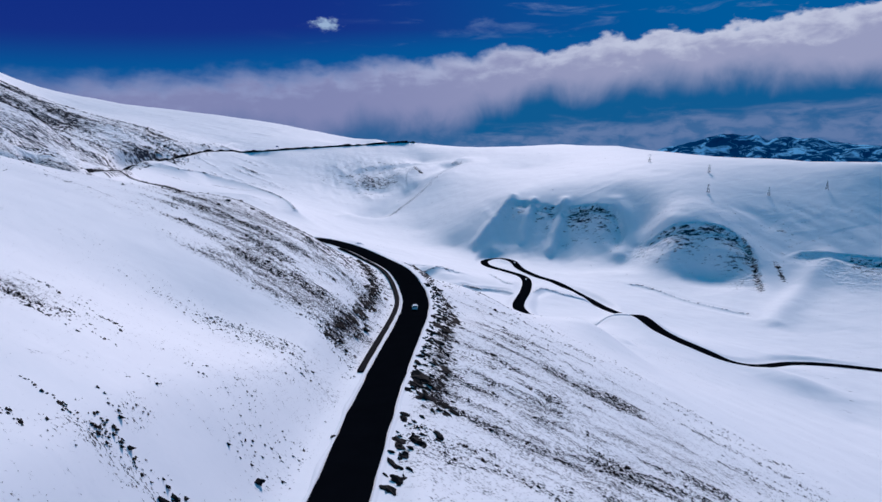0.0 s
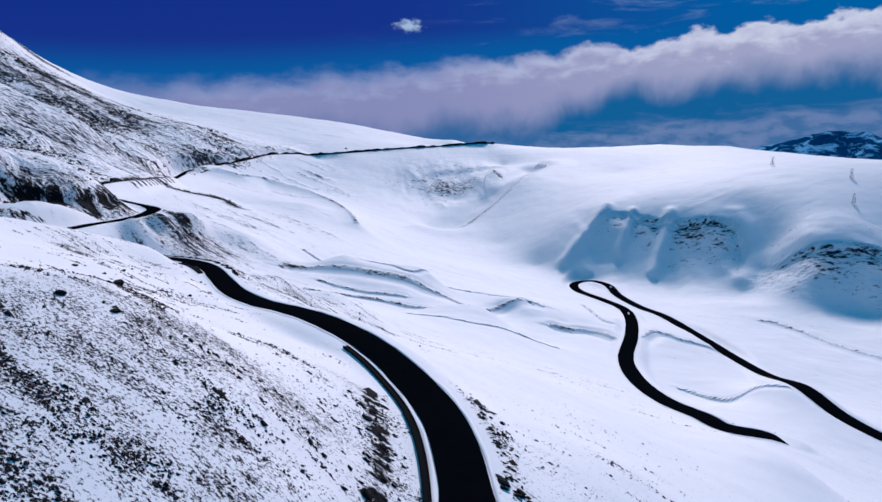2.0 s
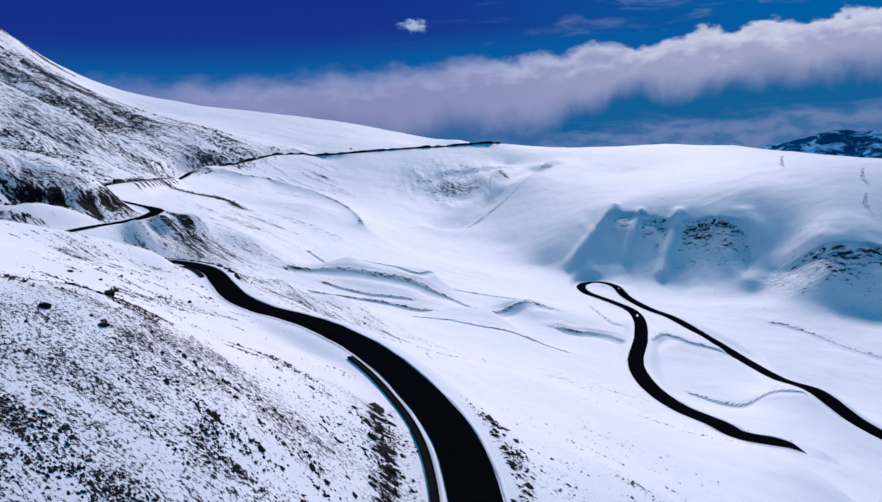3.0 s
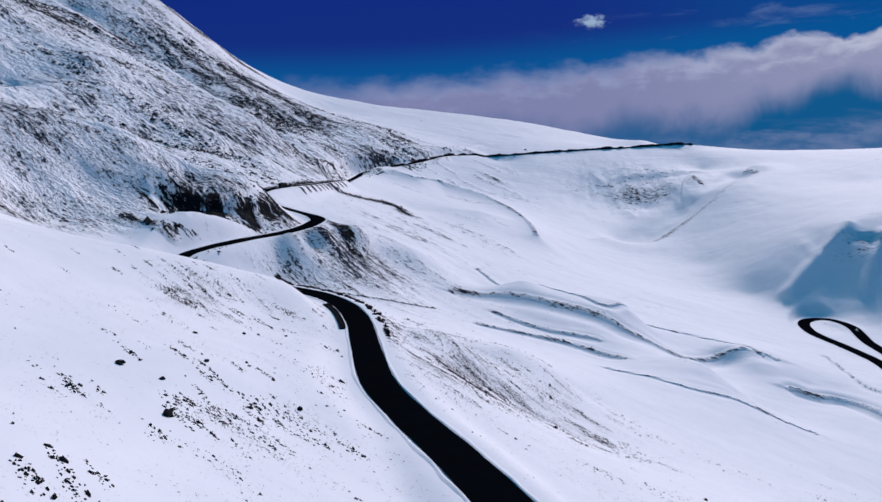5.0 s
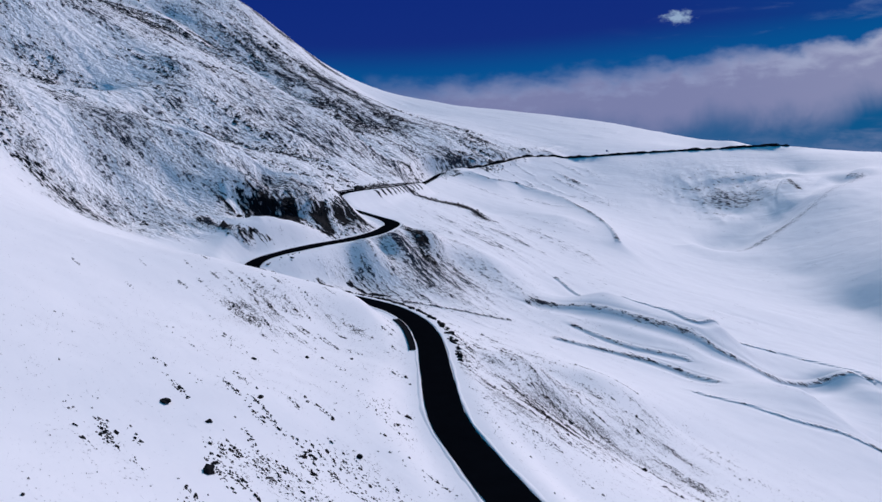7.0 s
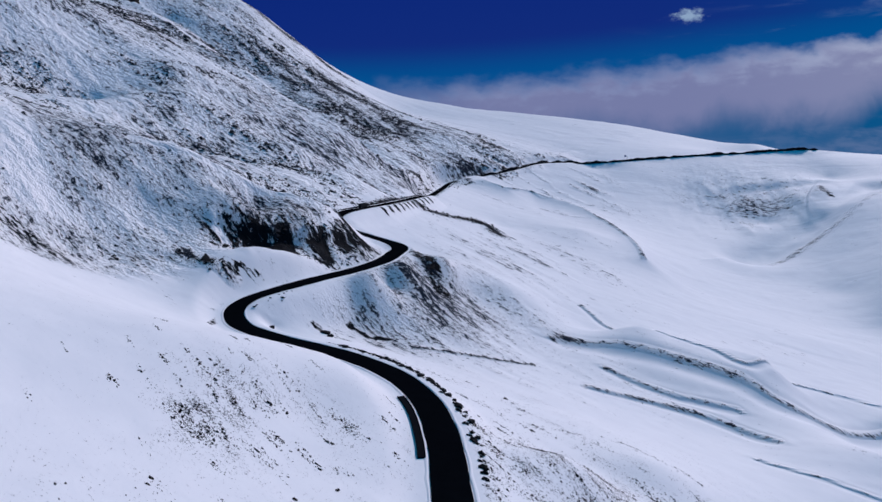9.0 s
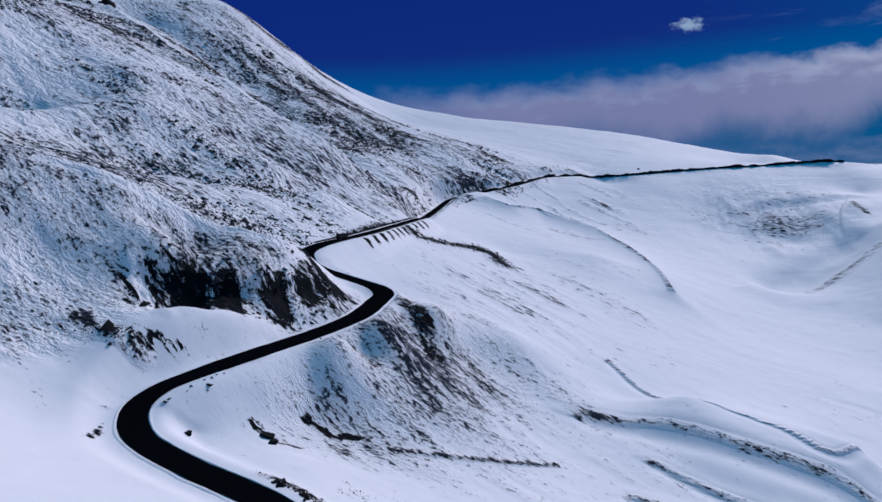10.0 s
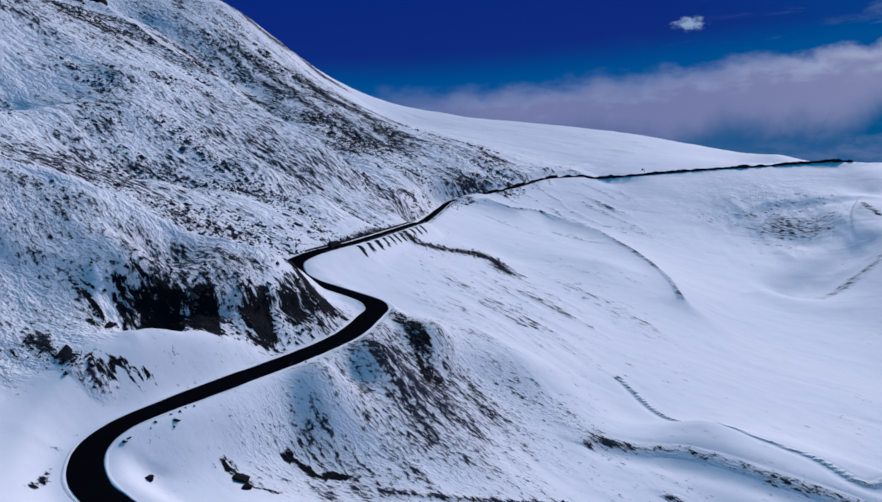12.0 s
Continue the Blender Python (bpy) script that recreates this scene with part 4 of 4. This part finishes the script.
ROCKS = [
    (-8.7, 29.5, 0.36), (-6.3, 36.7, 0.25), (-36.2, 99.5, 0.42), (-25.0, 82.3, 0.5), (-24.9, 77.1, 0.4), (-22.2, 77.6, 0.3),
    (-30.6, 86.6, 0.62), (-28.7, 88.6, 0.36), (-42.4, 102.3, 0.36), (-40.0, 103.0, 0.22), (-41.3, 108.1, 0.26), (-48.5, 120.9, 0.26),
    (-47.7, 114.1, 0.26), (-48.1, 126.5, 0.2), (-34.9, 109.2, 0.3), (-90.3, 164.6, 0.62), (-85.6, 170.9, 0.95), (-84.0, 170.2, 0.7),
    (-377.5, 357.5, 7.0), (-31.8, 140.2, 0.3), (-24.6, 140.0, 0.4), (-10.0, 128.0, 0.25),
]
for i, (x, y, size) in enumerate(ROCKS):
    rock = boulder(size * 0.8, i + 1, 0.45 + 0.06 * (i % 4))
    rock.matrix_world = pose(x, y, float(ground([x], [y])[0]) + size * 0.15, 0, 0, 47 * i)


# ---- rock outcrops on the road banks ----
def outcrop(long, wide, high, seed):
    """A ragged slab of bedrock, long along x, that dips under the snow."""
    bm = bmesh.new()
    bmesh.ops.create_icosphere(bm, subdivisions=2, radius=1.0)
    for v in bm.verts:
        k = 1 + 0.6 * noise.noise(v.co * 1.4 + Vector((seed * 2.3, seed, 0))) + 0.9 * noise.noise(v.co * 3.4 + Vector((0, seed * 1.9, seed)))
        v.co = Vector((v.co.x * k * long / 2, v.co.y * k * wide / 2, max(v.co.z, -0.4) * k * high))
    ob = part("rock_outcrop", bm, ROCK)
    return tagged(ob, "ragged dark rock slab jutting from the snowy road bank", "rock outcrop", group="rock outcrops on the road bank")


def place_outcrops():
    rng = np.random.default_rng(77)
    spots = []
    # the downhill bank of the first stretch: thin slabs that slant away from the road
    for y in np.arange(27.5, 88.0, 0.3):
        at = MAIN[np.argmin(np.abs(MAIN[:300, 1] - y))]
        if float(ripple(np.array([0.0]), np.array([y]), 7.0, 151, 2)[0]) > (-0.25 if y < 50 else 0.0):
            long = float(rng.lognormal(math.log(0.65), 0.5) * (1.1 if y < 48 else 0.7))
            spots.append((float(at[0]) + 1.75 + 0.3 * long + abs(float(rng.normal(0, 0.9))), y, long, long * float(rng.uniform(0.22, 0.5)), -50 + float(rng.normal(0, 9))))
    # the rough band of blocks on the outside of the second bend
    edge = offset_line(MAIN, 133.0, 157.6, -2.25)
    for k in range(95):
        x, y, z = edge[int(len(edge) * rng.uniform(0, 1) ** 0.8)]
        long = float(rng.lognormal(math.log(0.6), 0.35))
        spots.append((float(x + abs(rng.normal(0, 0.5))), float(y + abs(rng.normal(0, 0.35))), long, long * float(rng.uniform(0.4, 0.75)), -38 + float(rng.normal(0, 25))))
    # stones along the lower edge of the road below the quarry
    for k in range(34):
        y = float(rng.uniform(164, 204))
        at = MAIN[300 + np.argmin(np.abs(MAIN[300:420, 1] - y) + 10 * (MAIN[300:420, 0] < -99))]
        long = float(rng.lognormal(math.log(0.4), 0.4))
        spots.append((float(at[0]) + 2.4 + abs(float(rng.normal(0, 0.5))), y, long, long * 0.5, float(rng.normal(-10, 30))))
    for i, (x, y, long, wide, turn) in enumerate(spots):
        rock = outcrop(long, wide, 0.07 + 0.22 * wide, i + 1)
        rock.matrix_world = pose(x, y, float(ground([x], [y])[0]), 0, 0, turn)


place_outcrops()


# ---- scattered stuff ----
def heaps(name, x, y, size, rng, mat, label, category, flat=0.5, long=1.0, turn=-0.54):
    """Small five-cornered clods or tufts, one for each place."""
    n = len(x)
    z = ground(x, y)
    ang = turn + rng.normal(0, 0.35, n)
    base = np.arange(5) * 2 * math.pi / 5
    r = size[:, None] * rng.uniform(0.55, 1.15, (n, 5))
    px, py = r * np.cos(base) * long, r * np.sin(base)
    c, s = np.cos(ang)[:, None], np.sin(ang)[:, None]
    ring = np.stack([x[:, None] + px * c - py * s, y[:, None] + px * s + py * c, np.repeat((z - size * 0.3)[:, None], 5, 1)], -1)
    tip = np.stack([x + rng.normal(0, 0.25, n) * size, y + rng.normal(0, 0.25, n) * size, z + size * flat * rng.uniform(0.6, 1.4, n)], -1)
    verts = np.concatenate([ring, tip[:, None]], 1).reshape(-1, 3)
    i = np.arange(n)[:, None] * 6
    k = np.arange(5)
    f = np.stack([i + k, i + (k + 1) % 5, np.repeat(i + 5, 5, 1)], -1).reshape(-1, 3)
    me = bpy.data.meshes.new(name)
    me.vertices.add(len(verts))
    me.vertices.foreach_set("co", verts.ravel())
    me.loops.add(f.size)
    me.loops.foreach_set("vertex_index", f.ravel())
    me.polygons.add(len(f))
    me.polygons.foreach_set("loop_start", np.arange(0, f.size, 3))
    me.update(calc_edges=True)
    me.materials.append(mat)
    return tagged(new(name, me), label, category, kind="stuff")


def clear_of_roads(x, y, gap):
    ok = np.ones(len(x), bool)
    for line, half in ROADS:
        ok &= near_road(x, y, line)[0] > half + gap
    return ok


def make_tufts():
    """Dry grass in streaks, thickest where the snow is thin."""
    rng = np.random.default_rng(5)
    x, y = rng.uniform(-75, 40, 1400000), rng.uniform(18, 168, 1400000)
    u, v = 0.96 * x - 0.28 * y, 0.28 * x + 0.96 * y
    streaks = ripple(u * 0.28, v, 1.6, 101, 3)
    clumps = ripple(u * 0.4, v, 0.6, 105, 2)
    chance = np.clip(bare_shade_map(x, y, land(x, y)) - 0.12, 0, 1) ** 1.4 * np.clip(-0.6 + 5.0 * streaks + 2.5 * clumps, 0, 2)
    keep = (rng.uniform(0, 1, len(x)) < chance * 3.2) & clear_of_roads(x, y, 0.5)
    x, y = x[keep][:90000], y[keep][:90000]
    size = rng.lognormal(math.log(0.04), 0.5, len(x))
    heaps("dry_grass", x, y, size, rng, GRASS, "dark tufts of dry grass and heather poking through snow", "grass", 0.8, 1.9, -0.28)


make_tufts()


def make_tussocks():
    """Loose groups of dark heather tussocks on the open slopes."""
    rng = np.random.default_rng(15)
    xs, ys, sizes = [], [], []
    for cx, cy, rx, ry, groups in ((-38, 103, 4.0, 4.0, 46), (-31.5, 89.5, 1.2, 1.2, 8), (-59, 129, 6, 7, 44), (-12.5, 24.5, 2.4, 1.8, 8), (-22, 34, 2.5, 2.5, 5), (-34, 147, 9, 8, 60), (-18, 77, 7, 6, 40)):
        gx, gy = cx + rng.normal(0, rx, groups), cy + rng.normal(0, ry, groups)
        for x, y in zip(gx, gy):
            k = int(rng.integers(6, 34))
            along, aside = rng.normal(0, 0.65, k), rng.normal(0, 0.12, k)
            xs.append(x + 0.94 * along + 0.34 * aside)
            ys.append(y - 0.34 * along + 0.94 * aside)
            sizes.append(rng.lognormal(math.log(0.065), 0.45, k))
    x, y, size = np.concatenate(xs), np.concatenate(ys), np.concatenate(sizes)
    keep = clear_of_roads(x, y, 0.6)
    heaps("heather_tussocks", x[keep], y[keep], size[keep], rng, ROCK, "dark clumps of heather scattered on open snow", "heather", 0.7, 1.7, -0.34)


make_tussocks()


def make_scree():
    """Stones that break the snow all over the mountain's flank, in ragged drifts down the slope."""
    rng = np.random.default_rng(31)
    x, y = rng.uniform(-420, -98, 420000), rng.uniform(140, 470, 420000)
    drifts = ripple(x * 0.4, y, 7.0, 141, 4) + 0.8 * ripple(x, y, 30.0, 145, 2)
    clean = np.ones(len(x))
    for points, wide, rise in CHUTES:
        d, h, side = near_road(x, y, points)
        clean *= 1 - np.exp(-((d / (1.4 * wide)) ** 2))
    near = np.exp(-np.hypot(x + 100, y - 180) / 140)
    keep = (rng.uniform(0, 1, len(x)) < flank(x, y) * clean * np.clip(0.05 + 1.0 * drifts, 0, 1) * (0.25 + near)) & clear_of_roads(x, y, 1.0)
    x, y = x[keep][:60000], y[keep][:60000]
    size = rng.lognormal(math.log(0.22), 0.5, len(x)) * (0.55 + np.hypot(x + 60, y - 115) / 260)
    heaps("scree", x, y, size, rng, SCREE, "dark loose stones breaking the snow on the mountain flank", "scree", 0.5, 1.7, 0.0)


make_scree()


def make_rubble():
    """Clods and stones on the cut banks."""
    xs, ys, sizes = [], [], []
    rng = np.random.default_rng(8)
    for points, reach, much in BANKS:
        k = int(len(points) * 1.5 * reach * max(much, 0.5) * 24 / max(reach, 1.0) ** 0.6)
        at = rng.integers(0, len(points), k)
        xs.append(points[at, 0] + rng.normal(0, 0.55 * reach, k))
        ys.append(points[at, 1] + rng.normal(0, 0.55 * reach, k))
        sizes.append(rng.lognormal(math.log(0.12 * reach**0.4), 0.6, k))
    at = rng.integers(0, len(QUARRY), 420)
    xs.append(QUARRY[at, 0] + rng.normal(0, 2.6, 420)), ys.append(QUARRY[at, 1] + rng.normal(0, 2.6, 420)), sizes.append(rng.lognormal(math.log(0.17), 0.5, 420))
    x, y, size = np.concatenate(xs), np.concatenate(ys), np.concatenate(sizes)
    keep = clear_of_roads(x, y, 0.7)
    heaps("bank_rubble", x[keep], y[keep], size[keep], rng, ROCK, "dark stones and clods of earth on the cut banks", "rubble", 0.6, 2.0)


make_rubble()


# ---- vehicles ----
def wheels(thing, places, radius, width):
    for x, y in places:
        bm = bmesh.new()
        disc(bm, (x, y, radius), radius, width)
        wheel = part("wheel", bm, RUBBER, thing)
        bm = bmesh.new()
        disc(bm, (x, y, radius), radius * 0.55, width * 1.04)
        part("rim", bm, STEEL, wheel, "grey metal rim")


def car():
    """A small white estate car; its nose points to +y."""
    thing = tagged(new("car"), "small white car driving on the dark mountain road", "car", group="cars on the road")
    w, l, h = 0.55, 1.35, 0.45
    bm = bmesh.new()
    side = [(-0.5, 0.17), (-0.49, 0.42), (-0.44, 0.60), (0.16, 0.62), (0.42, 0.52), (0.5, 0.42), (0.5, 0.17)]
    rows = []
    for x, k in ((-0.5, 0.97), (-0.44, 1.0), (0.44, 1.0), (0.5, 0.97)):
        rows.append([bm.verts.new((x * w, y * l * k, z * h)) for y, z in side])
    for a, b in zip(rows, rows[1:]):
        for i in range(len(a)):
            bm.faces.new((a[i], a[(i + 1) % len(a)], b[(i + 1) % len(a)], b[i]))
    bm.faces.new(rows[0]), bm.faces.new(rows[-1][::-1])
    bmesh.ops.recalc_face_normals(bm, faces=bm.faces[:])
    part("body", bm, WHITE_PAINT, thing)
    bm = bmesh.new()
    box(bm, -0.45 * w, 0.45 * w, -0.44 * l, 0.2 * l, 0.59 * h, 0.93 * h, 0.2)
    cabin = part("cabin_windows", bm, GLASS, thing, "dark tinted windows")
    bm = bmesh.new()
    box(bm, -0.38 * w, 0.38 * w, -0.38 * l, 0.14 * l, 0.92 * h, h, 0.1)
    part("roof", bm, WHITE_PAINT, thing)
    wheels(thing, [(sx * w * 0.46, sy * l * 0.31) for sx in (-1, 1) for sy in (-1, 1)], 0.095, 0.065)
    for sx in (-1, 1):
        bm = bmesh.new()
        box(bm, sx * w * 0.36 - 0.05, sx * w * 0.36 + 0.05, 0.485 * l, 0.505 * l, 0.34 * h, 0.42 * h)
        part("headlight", bm, GLASS, thing)
    return thing


def on_road(line, x, y):
    """Pose on a road's surface nearest to (x, y), facing along it."""
    i = int(np.argmin((line[:, 0] - x) ** 2 + (line[:, 1] - y) ** 2))
    a, b = line[max(i - 1, 0)], line[min(i + 1, len(line) - 1)]
    return pose(float(line[i, 0]), float(line[i, 1]), float(line[i, 2]) + 0.1, 0, 0, math.degrees(math.atan2(b[1] - a[1], b[0] - a[0])) - 90)


first = car()
first.matrix_world = on_road(MAIN, -3.1, 69.0)
for line, x, y in ((LOOP, 31.5, 257.0), (LOOP, 34.6, 312.0)):
    copy_thing(first, on_road(line, x, y))


def truck():
    """A covered lorry; its nose points to +y."""
    thing = tagged(new("truck"), "dark covered lorry on the hillside road", "truck")
    bm = bmesh.new()
    box(bm, -0.38, 0.38, 1.05, 1.75, 0.22, 1.05, 0.08)
    cab = part("cab", bm, TARP, thing)
    bm = bmesh.new()
    box(bm, -0.33, 0.33, 1.7, 1.755, 0.62, 0.92, 0.05)
    part("windscreen", bm, GLASS, cab, "dark windscreen")
    bm = bmesh.new()
    box(bm, -0.41, 0.41, -1.75, 0.95, 0.34, 1.22, 0.03)
    part("cargo_cover", bm, TARP, thing, "dark tarpaulin cover")
    bm = bmesh.new()
    box(bm, -0.3, 0.3, -1.75, 1.7, 0.18, 0.34)
    part("chassis", bm, RUBBER, thing)
    wheels(thing, [(sx * 0.34, y) for sx in (-1, 1) for y in (-1.3, -0.85, 1.3)], 0.17, 0.12)
    return thing


lorry = truck()
lorry.matrix_world = on_road(MAIN, -124.0, 232.0)


# ---- pylons and signs ----
def pylon():
    """A steel lattice mast with a forked head and two arms."""
    thing = tagged(new("power_pylon"), "grey steel lattice power pylon on the snowy hill", "pylon", group="pylons on the far hill")
    high, foot, neck, r = 7.0, 1.1, 0.45, 0.07
    corners = [(-1, -1), (1, -1), (1, 1), (-1, 1)]
    for cx, cy in corners:
        bm = bmesh.new()
        beam(bm, (cx * foot, cy * foot, -0.8), (cx * neck, cy * neck, 4.6), r)
        part("leg", bm, STEEL, thing)
    for k in range(5):
        z0, z1 = 4.6 * k / 5, 4.6 * (k + 1) / 5
        w0, w1 = foot + (neck - foot) * k / 5, foot + (neck - foot) * (k + 1) / 5
        bm = bmesh.new()
        for (ax, ay), (bx, by) in zip(corners, corners[1:] + corners[:1]):
            beam(bm, (ax * w0, ay * w0, z0), (bx * w1, by * w1, z1), r * 0.6)
            beam(bm, (ax * w1, ay * w1, z1), (bx * w1, by * w1, z1), r * 0.6)
        part("bracing", bm, STEEL, thing)
    for sx in (-1, 1):
        bm = bmesh.new()
        beam(bm, (sx * neck, 0, 4.6), (sx * 1.25, 0, 6.1), r)
        beam(bm, (sx * 1.25, 0, 6.1), (sx * 0.9, 0, high), r)
        part("fork", bm, STEEL, thing)
    bm = bmesh.new()
    beam(bm, (-2.3, 0, 6.1), (2.3, 0, 6.1), r)
    beam(bm, (-2.3, 0, 6.1), (-0.9, 0, high), r * 0.7)
    beam(bm, (2.3, 0, 6.1), (0.9, 0, high), r * 0.7)
    arm = part("crossarm", bm, STEEL, thing)
    for x in (-2.2, 0, 2.2):
        bm = bmesh.new()
        beam(bm, (x, 0, 6.1), (x, 0, 5.4), 0.05)
        part("insulator", bm, GLASS, arm)
    return thing


mast = pylon()
PYLONS = [(127.9, 409.2), (151.5, 376.0), (139.6, 346.2), (172.2, 347.6), (205.0, 352.0)]
for i, (x, y) in enumerate(PYLONS):
    at = pose(x, y, float(ground([x], [y])[0]), 0, 0, 35 + 8 * i) @ Matrix.Scale(0.66, 4)
    if i:
        copy_thing(mast, at).matrix_basis = at
    else:
        mast.matrix_world = at


def road_sign(x, y, tilt):
    thing = tagged(new("road_sign"), "tall roadside sign gantry beside the upper road", "sign")
    bm = bmesh.new()
    beam(bm, (0, 0, -0.5), (0, 0, 3.0), 0.09)
    part("post", bm, STEEL, thing)
    bm = bmesh.new()
    beam(bm, (0, 0, 2.9), (-1.6, 0, 3.3), 0.07)
    part("arm", bm, STEEL, thing)
    bm = bmesh.new()
    box(bm, -1.7, -0.5, -0.05, 0.05, 2.5, 3.4)
    part("panel", bm, SIGN_BLUE, thing, "small dark blue panel")
    thing.matrix_world = pose(x, y, float(ground([x], [y])[0]), 0, 0, tilt)


road_sign(-122.0, 501.0, 25)


# ---- distant mountains ----
def far_range():
    """A snowy jagged range on the eastern horizon."""
    thing = tagged(new("mountain_range"), "distant jagged mountains streaked with snow, tinted haze blue", "mountains", kind="structure")
    mat, n, shader = material("haze_tinted_snowy_rock")
    place = n.add("ShaderNodeTexCoord").outputs["Object"]
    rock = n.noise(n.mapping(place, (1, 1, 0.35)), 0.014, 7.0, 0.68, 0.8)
    # rock and snow both tinted blue: distance haze put into the colour
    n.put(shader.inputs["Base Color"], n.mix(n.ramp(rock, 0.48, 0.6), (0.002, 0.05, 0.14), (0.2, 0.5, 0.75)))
    shader.inputs["Roughness"].default_value = 0.9
    shader.inputs["Specular IOR Level"].default_value = 0.0
    az = np.radians(np.linspace(4, 60, 360))
    deep = np.linspace(0, 1, 26)
    a, d = np.meshgrid(az, deep)
    shape = np.clip(1 - np.abs(d - 0.55) / 0.55, 0, 1)
    rough = ripple(np.degrees(a) * 9, d * 40, 26.0, 111, 5)
    rise = step(np.degrees(a), 14, 21)
    high = (60 + 100 * rise) * shape**0.8 * (1 + 0.3 * rough)
    rad = 2900 + 700 * d
    x, y = rad * np.sin(a), rad * np.cos(a)
    me = bpy.data.meshes.new("ridges")
    me.from_pydata(np.stack([x.ravel(), y.ravel(), high.ravel() - 40], 1).tolist(), [], grid_faces(len(az), len(deep)).tolist())
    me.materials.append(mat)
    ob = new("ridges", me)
    ob.parent = thing


far_range()
